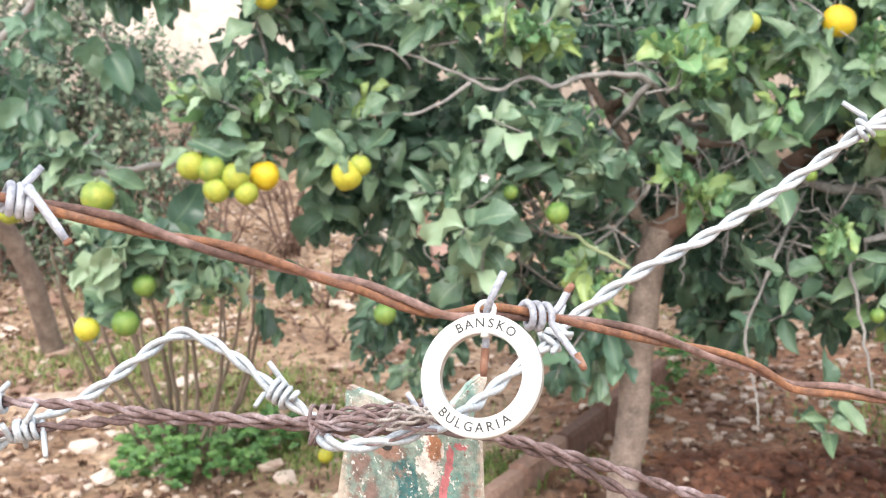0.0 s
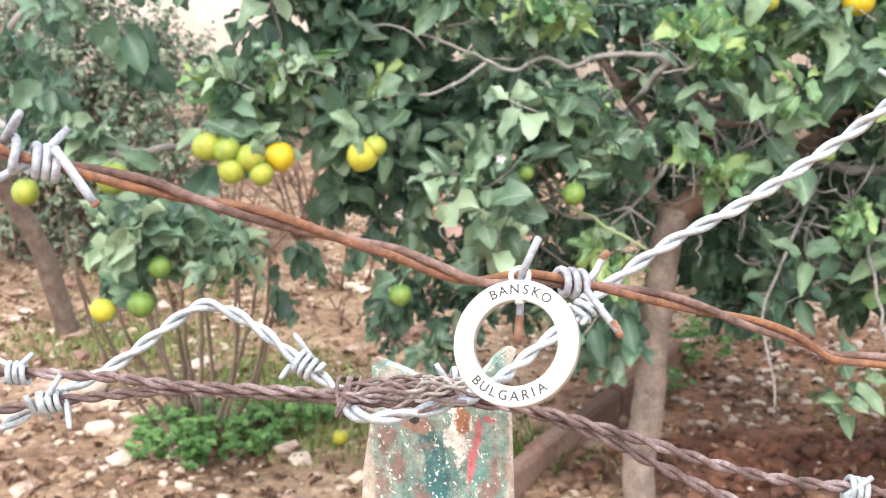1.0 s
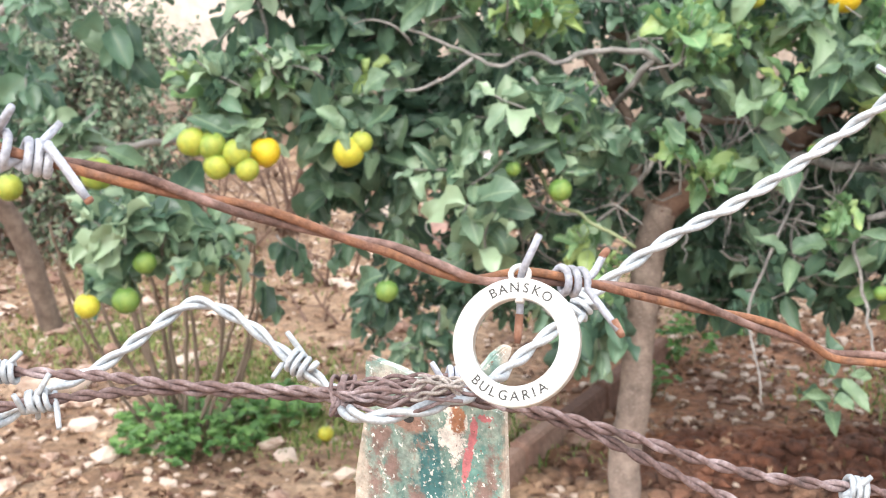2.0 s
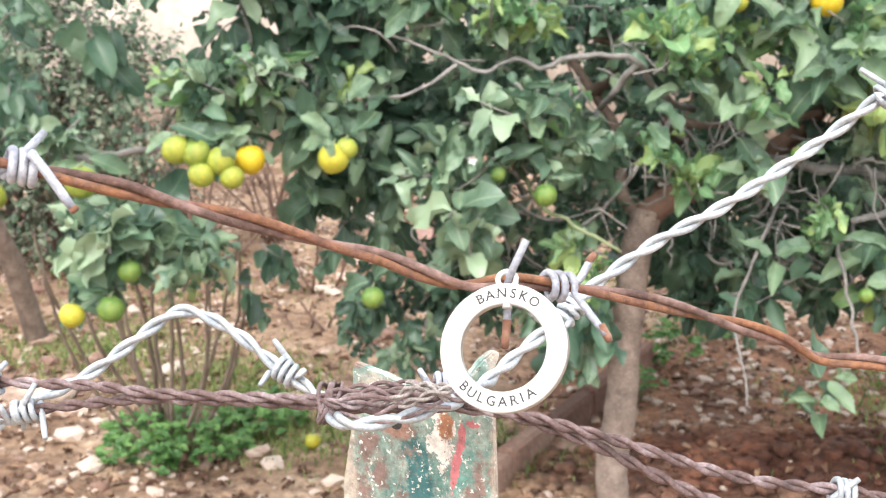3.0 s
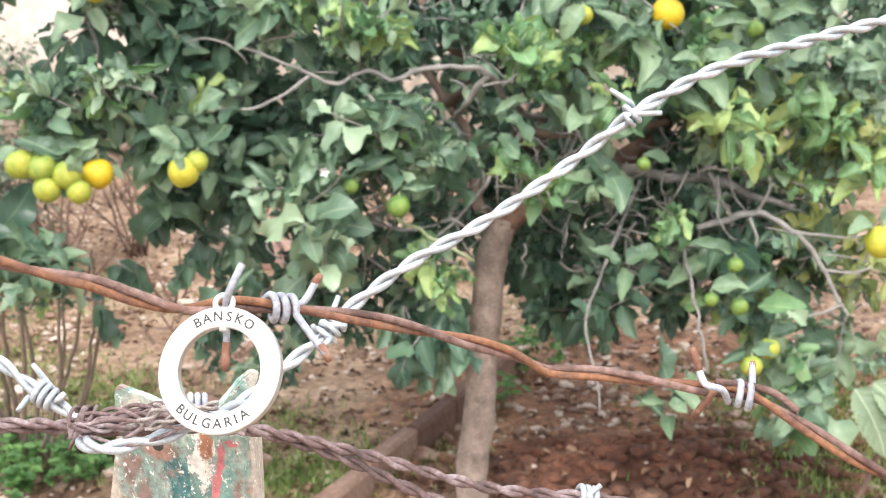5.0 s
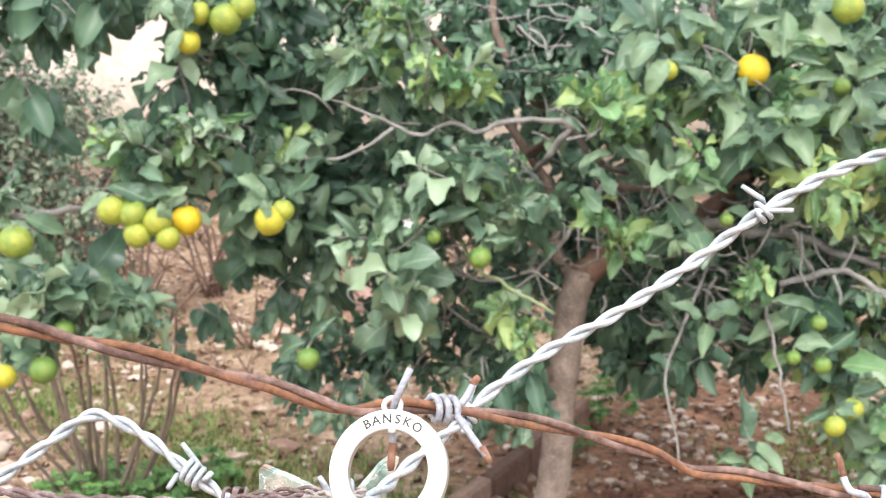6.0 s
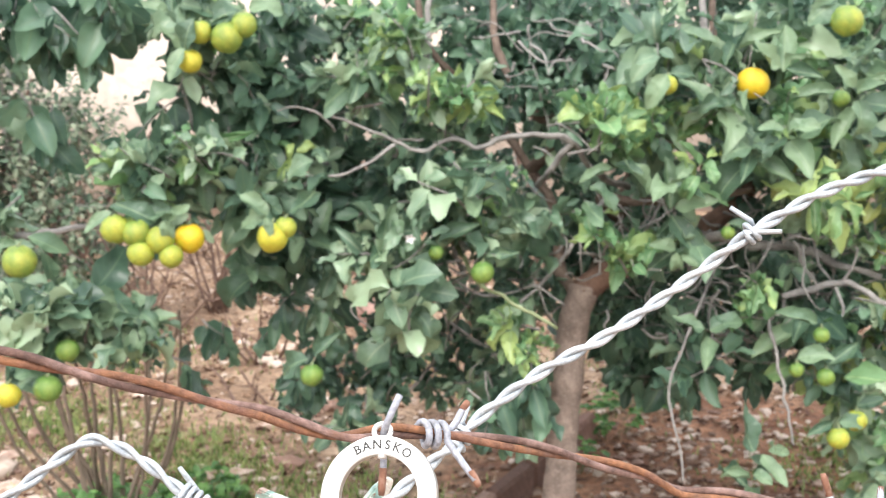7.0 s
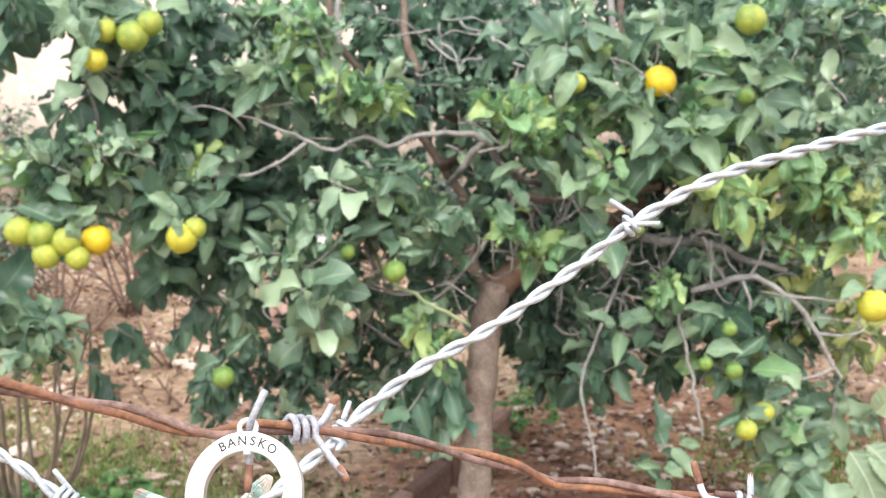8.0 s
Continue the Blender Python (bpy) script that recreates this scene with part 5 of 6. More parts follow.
limb(main_tree, STEM_BACK, 0.014, 0.006, M_BARK_DARK, "branch")
limb(main_tree, BRANCH_GREY, 0.007, 0.005, M_TWIG, "branch")
limb(main_tree, LIMB_HORIZ, 0.010, 0.006, M_BARK_DARK, "branch")
limb(main_tree, BRANCH_DARK, 0.012, 0.006, M_TWIG, "branch")
limb(main_tree, BRANCH_OUT, 0.0065, 0.004, M_TWIG, "branch")
for line in FORKS_OUT:
    limb(main_tree, line, 0.0034, 0.0016, M_TWIG, "twig", 7)
for line, r0, r1, m in ((TWIG_PAIR, 0.0036, 0.002, M_TWIG), (TWIG_BARE, 0.0048, 0.003, M_TWIG_GREEN), (TWIG_DROOP, 0.0036, 0.0015, M_TWIG), (TWIG_DROOP_RIGHT, 0.0042, 0.002, M_TWIG),
                        (TWIG_INNER, 0.006, 0.003, M_TWIG), (TWIG_LOW, 0.006, 0.003, M_TWIG), (TWIG_LEMON, 0.006, 0.002, M_TWIG)):
    limb(main_tree, line, r0, r1, m, "twig", 7)
crown(main_tree, CENTRE_UPPER_SHOOTS + CENTRE_SHOOTS + INNER_SHOOTS + RIGHT_UPPER_SHOOTS + RIGHT_SHOOTS + RIGHT_LOW_SHOOTS, density=1.0)
# the same regions set back, in dark green to paint the crown's shaded depth
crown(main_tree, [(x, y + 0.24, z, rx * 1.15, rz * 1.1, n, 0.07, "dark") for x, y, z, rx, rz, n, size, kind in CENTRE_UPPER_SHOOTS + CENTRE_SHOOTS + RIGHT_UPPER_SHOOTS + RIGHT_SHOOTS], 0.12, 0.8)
# back clumps get the dark green too, shade put into their colour
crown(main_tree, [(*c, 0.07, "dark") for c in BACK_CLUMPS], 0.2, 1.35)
for cx, cy, cz, rx, rz, n in ((0.10, 2.36, 0.52, 0.2, 0.14, 18), (0.70, 2.30, 0.60, 0.3, 0.12, 34), (0.50, 2.36, 0.78, 0.25, 0.12, 14), (0.95, 2.25, 0.52, 0.2, 0.15, 20), (-0.05, 2.30, 0.92, 0.2, 0.1, 10), (0.49, 2.25, 0.71, 0.14, 0.07, 30), (0.39, 2.4, 1.01, 0.14, 0.09, 26), (0.72, 2.2, 0.63, 0.14, 0.08, 20), (0.23, 2.25, 0.67, 0.1, 0.08, 14)):
    for _ in range(n):
        o = rand_dir()
        p = Vector((cx + o.x * rx, cy + o.y * 0.1, cz + o.z * rz))
        d = (Vector((rng.uniform(-1, 1), -0.4, rng.uniform(-0.9, 0.3)))).normalized()
        line = [p]
        for _ in range(4):
            d = (d + rand_dir() * 0.65).normalized()
            line.append(line[-1] + d * rng.uniform(0.015, 0.045))
        limb(main_tree, line, rng.uniform(0.0018, 0.0036), 0.0009, M_TWIG, "dead_twig", 5)
for x, y, z, n, size in YOUNG_ROSETTES:
    rosette(main_tree, (x, y, z), n * 1.4, size * 1.05, 1)
for x, y, z, n, size in GREEN_ROSETTES:
    rosette(main_tree, (x, y, z), n, size * (0.85 if z < 0.4 else 1.0), 0)
for x, y, z, n, size, kind in ((0.412, 2.065, 0.853, 7, 0.07, 0), (0.369, 2.061, 0.812, 6, 0.075, 0), (0.423, 2.075, 0.918, 6, 0.055, 1), (0.501, 2.053, 0.81, 7, 0.08, 0),
        (0.637, 2.035, 0.871, 8, 0.075, 0),
        (0.698, 2.035, 0.893, 7, 0.08, 0),
        (0.738, 2.019, 0.81, 8, 0.07, 1),
        (0.811, 2.039, 0.956, 8, 0.08, 0),
        (0.784, 2.012, 0.782, 7, 0.07, 1),
        (0.55, 2.015, 0.725, 7, 0.085, 0),
        (0.601, 2.05, 0.949, 7, 0.075, 0),
        (0.553, 2.035, 0.84, 7, 0.06, 1),
        (0.691, 2.054, 1.004, 6, 0.085, 0),
        (0.424, 2.053, 0.905, 7, 0.055, 1)):
    rosette(main_tree, (x, y, z), n, size, kind)
settle_parts(main_tree)

left_tree = thing("citrus_tree", (-1.14, 3.55, 0.0), "citrus tree with a leaning brown trunk and drooping fruit", "tree")
limb(left_tree, [(-1.13, 3.55, -0.03), (-1.16, 3.53, 0.15), (-1.20, 3.50, 0.32), (-1.27, 3.45, 0.50), (-1.25, 3.30, 0.72), (-1.05, 3.0, 0.9)], 0.034, 0.022, M_BARK_DARK, "trunk", 14)
limb(left_tree, [(-1.25, 3.30, 0.72), (-1.05, 2.8, 0.75), (-0.85, 2.55, 0.69), *FAR_BRANCH[1:]], 0.012, 0.005, M_TWIG, "branch")
limb(left_tree, [(-1.05, 3.0, 0.9), (-0.75, 2.8, 1.14), (-0.45, 2.55, 1.16), TWIG_LEFT[1]], 0.011, 0.004, M_TWIG, "branch")
limb(left_tree, TWIG_FRUIT, 0.004, 0.0025, M_TWIG, "twig", 7)
limb(left_tree, TWIG_LEFT, 0.006, 0.003, M_TWIG, "twig", 7)
crown(left_tree, LEFT_UPPER_SHOOTS + LEFT_LOW_SHOOTS, density=1.15)
# set-back copy in dark leaf green, painting shade behind the front shoots
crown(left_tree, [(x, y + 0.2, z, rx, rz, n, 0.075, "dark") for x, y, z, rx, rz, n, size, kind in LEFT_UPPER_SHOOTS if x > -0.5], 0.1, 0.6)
for x, y, z, n, size in LEFT_ROSETTES:
    rosette(left_tree, (x, y, z), n, size, 0)
settle_parts(left_tree)


def fruit(at, r, kind):
    colour = ("bright yellow", "greenish yellow", "unripe green", "orange yellow", "mottled yellow-green")[kind]
    ob = thing("citrus_fruit", at, colour + " round citrus fruit hanging in the leaves", "fruit", "fruits hanging in the citrus trees")
    bm = bmesh.new()
    bmesh.ops.create_uvsphere(bm, u_segments=24, v_segments=16, radius=r)
    for v in bm.verts:
        k = v.co.z / r
        v.co *= 1 + 0.03 * noise.noise(v.co * 60 + Vector(at) * 9)
        v.co.z *= 0.94 if k > 0 else 0.98
        if k > 0.9:
            v.co.z -= r * 0.06 * (k - 0.9) / 0.1
        if k < -0.93:
            v.co.z -= r * 0.05
    bmesh.ops.rotate(bm, verts=bm.verts, matrix=Euler((rng.uniform(-0.4, 0.4), rng.uniform(-0.4, 0.4), 0)).to_matrix())
    part("peel", bm, FRUIT_M[kind], ob)
    bm = bmesh.new()
    tube(bm, [Vector((0, 0, r * 0.86)), Vector((0.001, 0, r * 0.98)), Vector((0.003, 0.012, r * 1.15))], [0.0045, 0.002, 0.0016], 7)
    part("stalk", bm, M_TWIG_GREEN, ob)
    return ob


FRUIT_BALLS = [(Vector((x * 0.915, y * 0.915, 1.06 + (z - 1.06) * 0.915)), r * 0.98) for x, y, z, r, k in LEFT_FRUIT + RIGHT_FRUIT]
for x, y, z, r, k in LEFT_FRUIT + RIGHT_FRUIT:
    at = Vector((x * 0.915, y * 0.915, 1.06 + (z - 1.06) * 0.915))
    fruit(at, r * 0.915, k)
    tree = left_tree if x < -0.12 and z < 1.2 else main_tree
    for j in range(0 if k == 3 else 2 if r > 0.018 else 1):
        side = rng.choice((-1, 1))
        out = Vector((side * rng.uniform(0.3, 1.0), rng.uniform(-0.25, 0.2), rng.uniform(-0.25, 0.5)))
        bx, by, bz = basis(out, (rng.uniform(-0.5, 0.5), -0.8, 0.7))
        m = Matrix((bx, by, bz)).transposed().to_4x4()
        m.translation = at + Vector((0.3 * r * side, 0.75 * r, r * rng.uniform(0.8, 1.2)))
        shape, sz = rng.randrange(6), rng.uniform(0.05, 0.08)
        if any((m.translation + out.normalized() * sz * f - c).length < cr
               for c, cr in FRUIT_BALLS if (c - at).length > 0.002 for f in (0.2, 0.4, 0.6, 0.8, 1.0)):
            continue                            # no leaf grows through a neighbouring fruit
        lf = new("leaf", leaf_mesh(0, shape))
        lf.parent = tree
        lf.matrix_parent_inverse = Matrix.Translation(tree.location).inverted()
        lf.matrix_basis = m @ Matrix.Diagonal((sz, sz, sz, 1))
for x, y, z, r, k in LEFT_FRUIT[8:10] + RIGHT_FRUIT[5:6]:
    side = rng.choice((-1, 1))
    at = Vector((x * 0.915, y * 0.915, 1.06 + (z - 1.06) * 0.915))
    bx, by, bz = basis((side * rng.uniform(0.3, 0.6), -0.35, -0.75), (side * 0.4, -1, 0.35))
    m = Matrix((bx, by, bz)).transposed().to_4x4()
    m.translation = at + Vector((side * r * rng.uniform(0.1, 0.6), -r * 0.75, r * 0.95))
    lf = new("leaf", leaf_mesh(0, rng.randrange(6)))
    lf.parent = left_tree if x < -0.12 else main_tree
    lf.matrix_parent_inverse = Matrix.Translation(lf.parent.location).inverted()
    sz = rng.uniform(0.06, 0.08)
    lf.matrix_basis = m @ Matrix.Diagonal((sz, sz, sz, 1))
# leaves that hang in front of the cluster's upper edge and of the single yellow fruit
for k, dx, lean, size in ((3, 0.016, 0.35, 0.04), (6, -0.004, 0.25, 0.036)):
    c, cr = FRUIT_BALLS[k]
    bx, by, bz = basis((lean, -0.25, -0.9), (0.2, -1, 0.2))
    m = Matrix((bx, by, bz)).transposed().to_4x4()
    m.translation = c + Vector((dx - lean * 0.02, -cr * 0.8, cr * 1.35))
    lf = new("leaf", leaf_mesh(0, k % 6))
    lf.parent = left_tree
    lf.matrix_parent_inverse = Matrix.Translation(left_tree.location).inverted()
    lf.matrix_basis = m @ Matrix.Diagonal((size, size, size, 1))
fruit((-0.803, 2.318, 0.639), 0.026, 1)
fruit((-0.263, 2.649, 0.022), 0.018, 0)
fruit((-0.453, 2.40, 0.815), 0.013, 0)


def blossom(at):
    ob = thing("blossom", at, "small white citrus blossom among the leaves", "blossom")
    for k in range(5):
        a = 2 * math.pi * k / 5
        bm = bmesh.new()
        t, f = leaf_template(0.3, 0.6, -0.5, 5)
        x, y, z = basis((math.cos(a), -0.35, math.sin(a)), (0, -1, 0.1))
        vs = [bm.verts.new(Vector(at) + (x * p[0] + y * p[1] + z * p[2]) * 0.011) for p in t]
        for q in f:
            bm.faces.new([vs[i] for i in q])
        part("petal", bm, M_RING, ob)
    settle_parts(ob)


blossom((0.071, 2.014, 0.737))


# ---- ground cover ----
def stone_verts(seed, n=10):
    r = random.Random(seed)
    stretch = r.uniform(0.9, 1.5)
    bm = bmesh.new()
    bmesh.ops.create_icosphere(bm, subdivisions=1, radius=1.0)
    for v in bm.verts:
        v.co *= r.uniform(0.6, 1.2)
        v.co.x *= stretch
        v.co.z *= 0.62
    vs = np.array([v.co[:] for v in bm.verts])
    fs = [tuple(v.index for v in f.verts) for f in bm.faces]
    bm.free()
    return vs, fs


STONES = [stone_verts(k) for k in range(8)]
ground_ob = bpy.data.objects["ground"]
stone_meshes = []
for vs, fs in STONES:
    me = bpy.data.meshes.new("stone")
    me.from_pydata(vs.tolist(), [], fs)
    me.materials.append(M_STONE_OBJ)
    stone_meshes.append(me)


def turn(a):
    return np.array([[math.cos(a), math.sin(a), 0], [-math.sin(a), math.cos(a), 0], [0, 0, 1]])


def on_heap(x, y):
    """On the heap of dug soil, which has few stones."""
    return ((x - 0.78) / 0.6) ** 2 + ((y - 2.42) / 0.24) ** 2 < 1


def in_bed(x, y):
    """Behind the brick edging, where the soil is stonier."""
    return (x - 0.273) * 0.87 - (y - 2.70) * 0.49 > 0


pebbles, litter = Soup(), Soup()
big = 0
while big < 300:
    x, y = (rng.uniform(0.4, 1.3), rng.uniform(2.35, 3.4)) if big % 2 else (rng.uniform(-1.5, 0.4), rng.uniform(2.3, 4.6))
    s = rng.choice((0.008, 0.011, 0.014, 0.018) if big % 2 else (0.012, 0.016, 0.021, 0.028, 0.036))
    if rng.random() > (0.9 if in_bed(x, y) or x < -0.1 else 0.35) or noise.noise(Vector((x * 1.6, y * 1.6, 7))) < -0.25 or on_heap(x, y):
        continue
    ob = new("stone", stone_meshes[rng.randrange(8)])
    ob.parent = ground_ob
    ob.matrix_basis = Matrix.Translation((x, y, ground_height(x, y) + s * 0.25)) @ Matrix.Rotation(rng.uniform(0, 6.28), 4, "Z") @ Matrix.Diagonal((s * rng.uniform(0.8, 1.4), s, s * rng.uniform(0.7, 1.1), 1))
    big += 1
for k in range(19000):
    x, y = (rng.uniform(-2.2, 2.2), 2.1 + 4.5 * rng.random() ** 1.5) if k < 12000 else (rng.uniform(-4.5, 4.5), rng.uniform(-3.5, 7.2))
    if noise.noise(Vector((x * 1.6, y * 1.6, 7))) < rng.uniform(-0.6, 0.1) or (on_heap(x, y) and rng.random() < 0.85):
        continue
    vs, fs = STONES[rng.randrange(8)]
    s = rng.choice((0.003, 0.005, 0.007, 0.010, 0.014))
    pebbles.add((vs * s) @ turn(rng.uniform(0, 6.28)) + np.array((x, y, ground_height(x, y) + s * 0.2)), fs)
gravel_mesh = pebbles.mesh("gravel", M_STONE)
gravel_mesh.polygons.foreach_set("use_smooth", [False] * len(gravel_mesh.polygons))
ob = new("gravel", gravel_mesh)
ob.parent = ground_ob
tagged(ob, "pale gravel scattered on the soil", kind="stuff")
for k in range(8500):
    x, y = (rng.uniform(-2.0, 2.0), 2.1 + 3.6 * rng.random() ** 1.4) if k < 6500 else (rng.uniform(-4.0, 4.0), rng.uniform(-3.0, 7.0))
    t, f = rng.choice(LEAVES)
    up = Vector((rng.uniform(-0.5, 0.5), rng.uniform(-0.5, 0.5), 1))
    s = rng.uniform(0.008, 0.038)
    if on_heap(x, y) and rng.random() < 0.7:
        continue
    litter.add(place(t * np.array((1, 0.8, 1.4)), (x, y, ground_height(x, y) + 0.006), (math.cos(s * 900), math.sin(s * 900), rng.uniform(-0.1, 0.3)), up, s), f)
clods = Soup()
for _ in range(900):
    a, r = rng.uniform(0, 6.28), rng.random() ** 0.5
    x, y = 0.78 + 0.62 * r * math.cos(a), 2.42 + 0.26 * r * math.sin(a)
    vs, fs = STONES[rng.randrange(8)]
    k = rng.choice((0.005, 0.008, 0.012, 0.018, 0.024))
    clods.add((vs * k) @ turn(rng.uniform(0, 6.28)) + np.array((x, y, ground_height(x, y) + k * 0.2)), fs)
ob = new("soil_clods", clods.mesh("soil_clods", M_SOIL))
ob.parent = ground_ob
tagged(ob, "dark red-brown crumbled soil clods", kind="stuff")
ob = new("leaf_litter", litter.mesh("leaf_litter", M_LITTER))
ob.parent = ground_ob
tagged(ob, "dry brown fallen leaves on the soil", kind="stuff")


def grass_patch(spots, count, height, label, name="grass"):
    soup = Soup()
    for _ in range(count):
        cx, cy, r = rng.choice(spots)
        x, y = rng.gauss(cx, r), rng.gauss(cy, r * 0.8)
        if y < 2.0:
            continue
        h = height * rng.uniform(0.4, 1.2)
        a = rng.uniform(0, 6.28)
        lean = Vector((rng.gauss(0, 0.5), rng.gauss(0, 0.5), 0)) * h
        w = Vector((math.cos(a), math.sin(a), 0)) * 0.0022
        p = Vector((x, y, ground_height(x, y) - 0.003))
        m, t = p + lean * 0.35 + Vector((0, 0, h * 0.65)), p + lean + Vector((0, 0, h * 0.9))
        soup.add(np.array([p - w, p + w, m + w * 0.8, m - w * 0.8, t]), [(0, 1, 2, 3), (3, 2, 4)])
    ob = new(name, soup.mesh(name, M_GRASS))
    ob.parent = ground_ob
    return tagged(ob, label, kind="stuff")


grass_patch([(-1.06, 3.5, 0.16), (-0.5, 3.2, 0.12), (-0.40, 3.02, 0.10), (-0.75, 3.3, 0.2), (-0.15, 2.85, 0.14), (-0.35, 2.72, 0.1), (1.15, 2.35, 0.14), (1.35, 2.6, 0.18), (1.2, 2.25, 0.12), (-0.9, 4.2, 0.3), (0.3, 4.0, 0.3), (1.2, 2.9, 0.16), (1.4, 3.0, 0.2), (0.12, 2.6, 0.12), (-0.02, 2.5, 0.08), (-0.9, 3.5, 0.12)], 12000, 0.03, "short patchy green grass")


def weed(at, spread, count, label):
    """A low leafy plant."""
    ob = thing("weed_plant", at, label, "plant", "low green weeds")
    soup, stems = Soup(), []
    for _ in range(count):
        a, r = rng.uniform(0, 6.28), spread * rng.random() ** 0.5
        h = rng.uniform(0.02, 0.11) * (1 - 0.5 * r / spread)
        foot = Vector(at) + Vector((r * 0.5 * math.cos(a), r * 0.5 * math.sin(a), -0.004))
        top = Vector(at) + Vector((r * math.cos(a), r * math.sin(a), h))
        stems.append(([foot, foot.lerp(top, 0.5) + Vector((0, 0, 0.01)), top], [0.0012, 0.001, 0.0007]))
        for _ in range(5):
            t, f = LEAVES[rng.randrange(4)]
            d = rand_dir()
            d.z = abs(d.z) * 0.3
            soup.add(place(t * np.array((1, 1.25, 1)), top, d, (rng.uniform(-0.4, 0.4), -0.4, 1), rng.uniform(0.014, 0.03)), f)
    lv = new("weed_foliage", soup.mesh("weed_foliage", M_WEED))
    lv.parent = ob
    tagged(lv, kind="stuff")
    lines_mesh("weed_stalk_mass", stems, M_TWIG_GREEN, ob, seg=4)["kind"] = "stuff"
    settle_parts(ob)


weed((-0.56, 2.66, 0.0), 0.17, 150, "bushy bright green weed round the shrub stems")
weed((-0.36, 2.78, 0.0), 0.08, 30, "small green weed on the soil")
weed((0.50, 2.95, 0.0), 0.07, 16, "small green weed behind the trunk")
weed((0.62, 3.22, 0.0), 0.11, 26, "leafy green weed on the shaded soil behind the trunk")
weed((0.76, 3.45, 0.0), 0.13, 30, "leafy green weed on the shaded soil behind the trunk")

# many-stemmed shrub on the left
shrub = thing("shrub", (-0.58, 2.72, 0.0), "many-stemmed shrub with bare brown stems", "shrub")
for k in range(15):
    a = -1.0 + 2.0 * k / 14 + rng.uniform(-0.15, 0.15)
    foot = Vector((-0.58 + 0.05 * a + rng.uniform(-0.04, 0.04), 2.72 + rng.uniform(-0.06, 0.06), -0.01))
    top = Vector((-0.60 + 0.24 * a, 2.62 + rng.uniform(-0.15, 0.1), rng.uniform(0.38, 0.58)))
    mid = foot.lerp(top, 0.5) + Vector((0.03 * a, 0, -0.01)) + rand_dir() * 0.015
    limb(shrub, [foot, mid, top], rng.uniform(0.0045, 0.0075), 0.003, M_STEM, "stem", 7)
settle_parts(shrub)


def dry_shrub(at, height, spread, count, label):
    ob = thing("dry_shrub", at, label, "shrub", "leafless dry shrubs")
    base = Vector(at)
    lines = []
    for _ in range(count):
        d = Vector((rng.gauss(0, spread), rng.gauss(0, spread), 1)).normalized()
        h = height * rng.uniform(0.5, 1.1)
        pts = [base + Vector((rng.gauss(0, 0.03), rng.gauss(0, 0.03), -0.01))]
        for _ in range(5):
            d = (d + rand_dir() * 0.25).normalized()
            pts.append(pts[-1] + d * h / 5)
        lines.append((pts, taper(6, 0.006, 0.002)))
        for _ in range(3):
            i = rng.randrange(2, 5)
            q = [pts[i]]
            e = (d + rand_dir() * 0.9).normalized()
            for _ in range(3):
                e = (e + rand_dir() * 0.3).normalized()
                q.append(q[-1] + e * h / 9)
            lines.append((q, taper(4, 0.0032, 0.0012)))
    for k, (pts, rad) in enumerate(lines):
        bm = bmesh.new()
        tube(bm, pts, rad, 5)
        part("stem" if len(pts) == 6 else "twig", bm, M_DRY_STEM, ob)
    settle_parts(ob)


dry_shrub((-0.36, 4.10, 0.0), 0.30, 0.7, 6, "small pruned shrub with reddish-brown stubs")
dry_shrub((-0.36, 3.60, 0.0), 0.14, 0.8, 4, "pruned stub of a shrub")
dry_shrub((-0.78, 4.35, 0.0), 0.62, 0.35, 12, "dry leafless shrub with thin reddish stems")
dry_shrub((-0.62, 4.9, 0.0), 0.7, 0.4, 12, "dry leafless shrub with thin reddish stems")
dry_shrub((0.05, 4.6, 0.0), 0.55, 0.5, 9, "dry leafless shrub with thin reddish stems")
dry_shrub((-1.35, 4.7, 0.0), 0.9, 0.4, 12, "tall dry leafless shrub")

# plant with large ribbed leaves
M_RIBBED = veined_leaf("ribbed_leaf", [(0.19, 0.26, 0.16), (0.27, 0.35, 0.21), (0.36, 0.44, 0.28)], (0.46, 0.52, 0.36))


def ribbed_leaf():
    """A broad blade along +x with a raised rib beside each side vein and a toothed rim."""
    rows, cols, v, f = 28, 5, [], []
    for i in range(rows + 1):
        s = i / rows
        w = max(0.3 * math.sin(math.pi * s ** 0.8) ** 0.7 * (1 + 0.05 * math.cos(math.pi * i)) if 0 < i < rows else 0.0, 0.012)
        for k in range(-cols, cols + 1):
            q = k / cols
            rib = 0.012 * math.sin((s - abs(q) * 0.2) * 48) * abs(q)
            v.append((math.sin(0.7 * s) / 0.7, w * q, -(1 - math.cos(0.7 * s)) / 0.7 + 0.25 * w * abs(q) + rib))
    c = 2 * cols + 1
    for i in range(rows):
        for k in range(c - 1):
            a = i * c + k
            f.append((a, a + 1, a + c + 1, a + c))
    me = bpy.data.meshes.new("ribbed_leaf")
    me.from_pydata(v, [], f)
    me.materials.append(M_RIBBED)
    return me


def broad_plant(foot, stem, leaves):
    ob = thing("broadleaf_plant", foot, "young plant with large pale green ribbed leaves and a brown stem", "plant")
    limb(ob, [foot, *stem], 0.006, 0.004, M_DRY_STEM, "stem", 8)
    me = ribbed_leaf()
    for at, tip, size in leaves:
        x, y, z = basis(Vector(tip) - Vector(at), (0.1, -0.8, 0.6))
        m = Matrix((x, y, z)).transposed().to_4x4()
        m.translation = at
        lf = new("leaf", me)
        lf.parent = ob
        lf.matrix_basis = m @ Matrix.Diagonal((size, size, size, 1))
    settle_parts(ob)


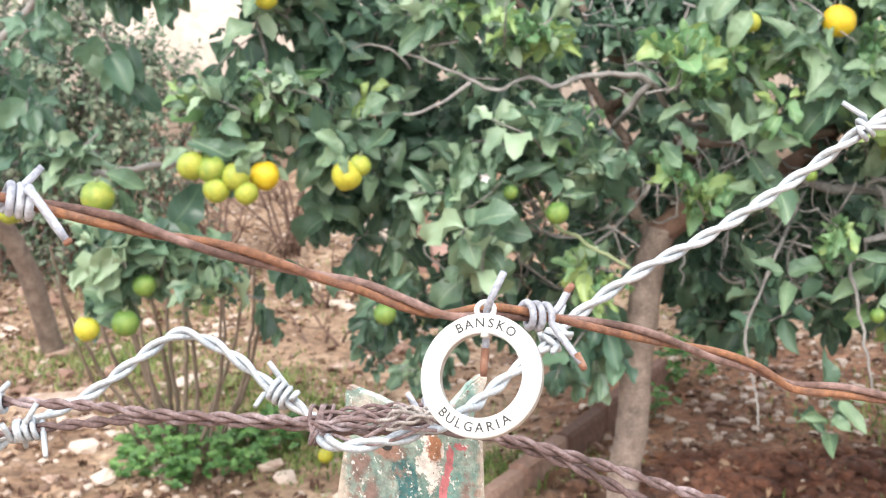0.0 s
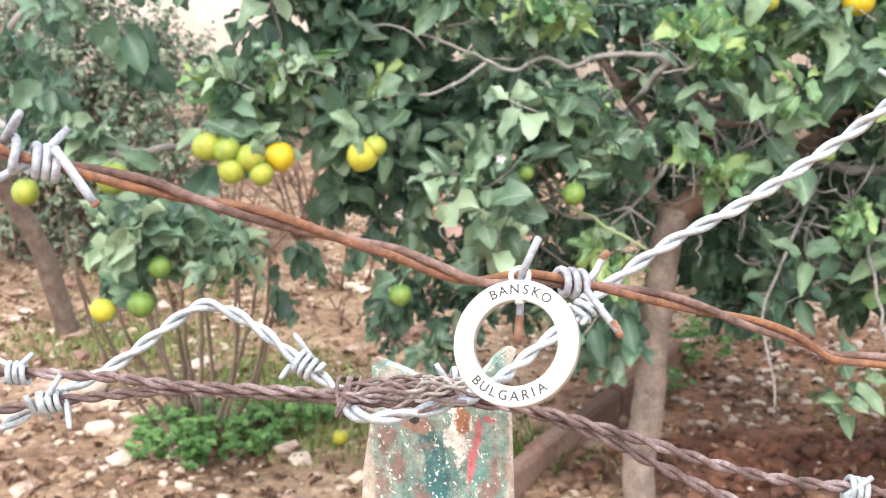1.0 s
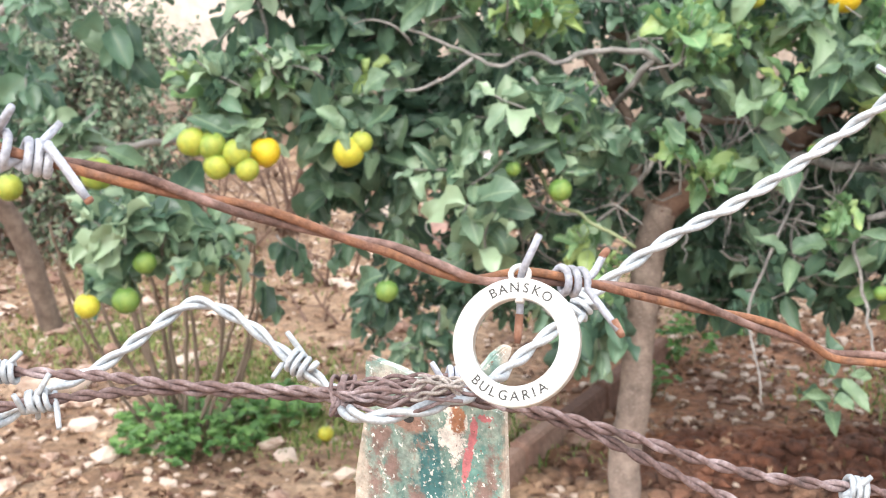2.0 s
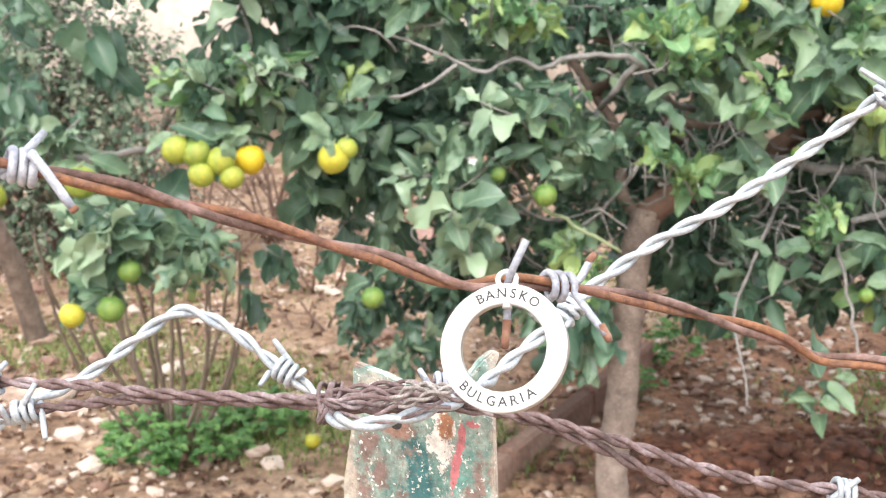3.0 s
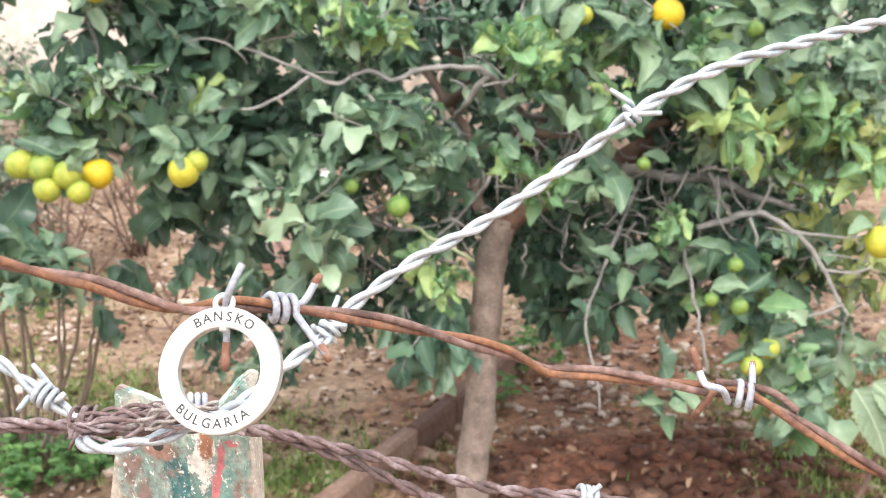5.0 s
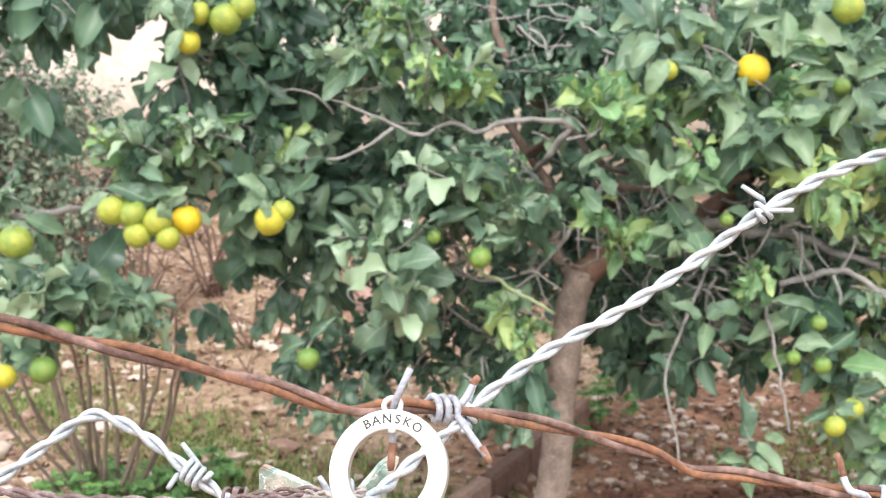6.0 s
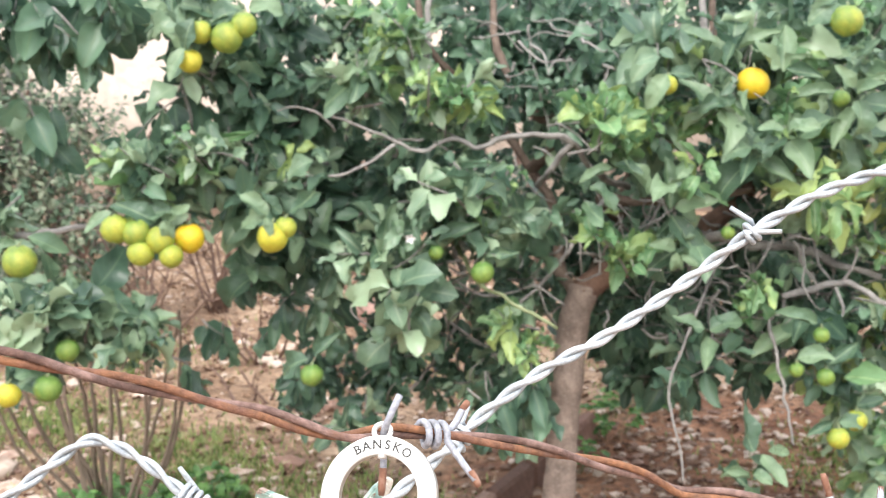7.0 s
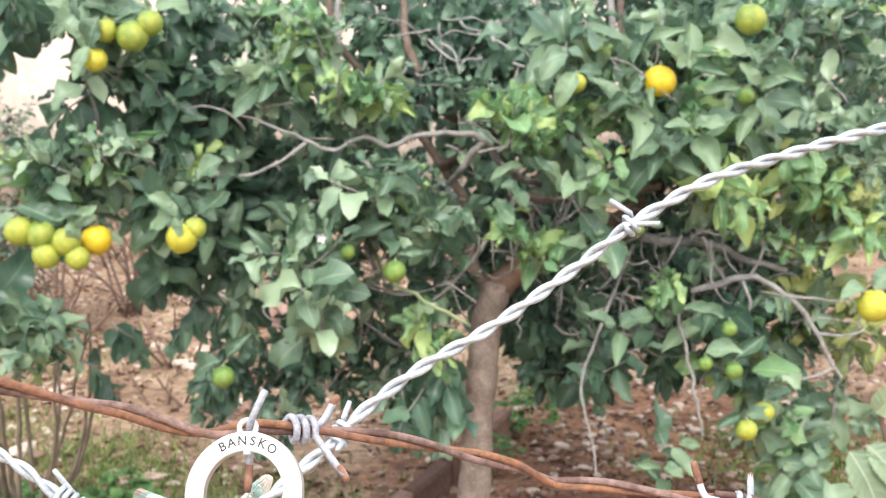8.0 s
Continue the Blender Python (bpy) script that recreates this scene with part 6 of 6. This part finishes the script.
broad_plant((1.02, 2.12, 0.0), [(1.112, 2.100, 0.249), (1.082, 2.080, 0.333), (1.050, 2.060, 0.415)], [((1.006, 2.060, 0.312), (1.061, 2.000, 0.222), 0.14), ((1.045, 2.070, 0.318), (1.108, 2.020, 0.262), 0.12), ((1.053, 2.060, 0.383), (1.073, 2.000, 0.441), 0.09), ((1.094, 2.080, 0.300), (1.138, 2.020, 0.213), 0.14)])

# pale blocks and a pink stone on the ground
for at, s, label, m in (((-0.26, 5.2, 0.03), (0.09, 0.07, 0.06), "white limestone block on the soil", M_WALL), ((1.093, 4.631, 0.04), (0.08, 0.06, 0.09), "pale block standing on the soil", M_WALL), ((-0.98, 3.05, 0.01), (0.09, 0.06, 0.025), "flat pale stone on the soil", M_STONE), ((-0.02, 4.62, 0.03), (0.12, 0.08, 0.06), "pinkish stone on the soil", M_PINK)):
    bm = bmesh.new()
    bmesh.ops.create_icosphere(bm, subdivisions=3, radius=1.0)
    for v in bm.verts:
        q = v.co.copy()
        v.co = Vector([math.copysign(abs(c) ** 0.6, c) for c in q]) * (1 + 0.15 * noise.noise(q * 2 + Vector(at)))
        v.co = Vector((v.co.x * s[0], v.co.y * s[1], v.co.z * s[2]))
    ob = part("rock", bm, m)
    ob.location = at
    tagged(ob, label, "rock")

# ---- far shrubs and the boundary wall ----
def far_shrub(at, rx, rz, twigs_n, size, mat, label):
    ob = thing("leafy_shrub", at, label, "shrub", "shrubs before the boundary wall")
    soup, lines = Soup(), []
    c = Vector(at) + Vector((0, 0, rz * 1.1))
    for _ in range(twigs_n):
        o = rand_dir() * rng.random() ** 0.4
        p = c + Vector((o.x * rx, o.y * rx * 0.6, o.z * rz))
        twig_with_leaves(soup, lines, p, o + Vector((0, 0, 0.4)), 0.14, 8, size)
    lv = new("foliage", soup.mesh("foliage", mat, BLADE_UV))
    lv.parent = ob
    tagged(lv, kind="stuff")
    lines_mesh("fine_branching", lines, M_TWIG if mat == M_SAGE else M_DRY_STEM, ob, seg=4)["kind"] = "stuff"
    for k in range(5):
        bm = bmesh.new()
        pts = spline([Vector(at) + Vector((0.03 * k - 0.06, 0, -0.02)), Vector(at) + Vector((0.1 * (k - 2), rng.uniform(-0.1, 0.1), rz * 0.7)), Vector(at) + Vector((0.22 * (k - 2), rng.uniform(-0.2, 0.2), rz * 1.6))], 5)
        tube(bm, pts, taper(len(pts), 0.014, 0.005), 6)
        part("stem", bm, M_DRY_STEM, ob)
    settle_parts(ob)


far_shrub((-2.0, 5.4, 0.0), 0.45, 0.5, 60, 0.045, M_LEAF, "grey-green shrub with small leaves")
far_shrub((-1.22, 4.45, 0.0), 0.38, 0.46, 560, 0.042, M_SAGE, "open grey-green shrub with small dusty leaves")
far_shrub((-1.6, 4.6, 0.0), 0.42, 0.58, 560, 0.042, M_SAGE, "open grey-green shrub with small dusty leaves")
far_shrub((-1.35, 5.9, 0.0), 0.5, 0.3, 45, 0.045, M_DRY, "half-dry shrub with brown small leaves")
far_shrub((-2.7, 5.0, 0.0), 0.5, 0.7, 130, 0.05, M_LEAF, "grey-green shrub with small leaves")
far_shrub((-0.5, 6.2, 0.0), 0.6, 0.4, 90, 0.045, M_LEAF, "low green leafy shrub on the soil")
far_shrub((0.8, 5.6, 0.0), 0.7, 0.5, 120, 0.05, M_LEAF, "low green leafy shrub on the soil")
far_shrub((2.1, 5.2, 0.0), 0.7, 0.7, 130, 0.055, M_LEAF, "green leafy shrub before the wall")


def boundary_wall():
    bm = bmesh.new()
    bmesh.ops.create_cube(bm, size=1.0)
    for v in bm.verts:
        v.co = Vector((v.co.x * 16, 7.6 + v.co.y * 0.3, (v.co.z + 0.5) * 1.5 - 0.05))
    bmesh.ops.bevel(bm, geom=bm.edges[:], offset=0.03, segments=2, affect="EDGES")
    return tagged(part("wall_north", bm, M_WALL), "pale limestone boundary wall", "wall", kind="structure")


boundary_wall()

# ---- brick edging of the bed ----
edging = thing("brick_edging", (0.0, 2.13, 0.0), "row of terracotta bricks on edge bordering the bed", "edging")


def brick_mesh():
    bm = bmesh.new()
    bmesh.ops.create_cube(bm, size=1.0)
    for v in bm.verts:
        v.co = Vector((v.co.x * 0.215, v.co.y * 0.042, v.co.z * 0.11))
    bmesh.ops.bevel(bm, geom=bm.edges[:], offset=0.009, segments=1, affect="EDGES")
    for v in bm.verts:
        v.co += rand_dir() * 0.003
    me = bpy.data.meshes.new("brick")
    bm.to_mesh(me)
    bm.free()
    me.materials.append(M_BRICK)
    return me


BRICKS = [brick_mesh() for _ in range(4)]
step_dir = Vector((0.49, 0.872, 0)).normalized()
for k in range(1, 6):
    ob = new("brick", BRICKS[k % 4])
    ob.parent = edging
    ob.matrix_parent_inverse = Matrix.Translation(edging.location).inverted()
    p = Vector((-0.01, 2.15, 0.020)) + step_dir * 0.219 * k + rand_dir() * 0.003
    ob.matrix_basis = Matrix.Translation(p) @ Matrix.Rotation(math.atan2(step_dir.y, step_dir.x) + rng.uniform(-0.02, 0.02), 4, "Z") @ Matrix.Rotation(rng.uniform(-0.04, 0.04), 4, "X")
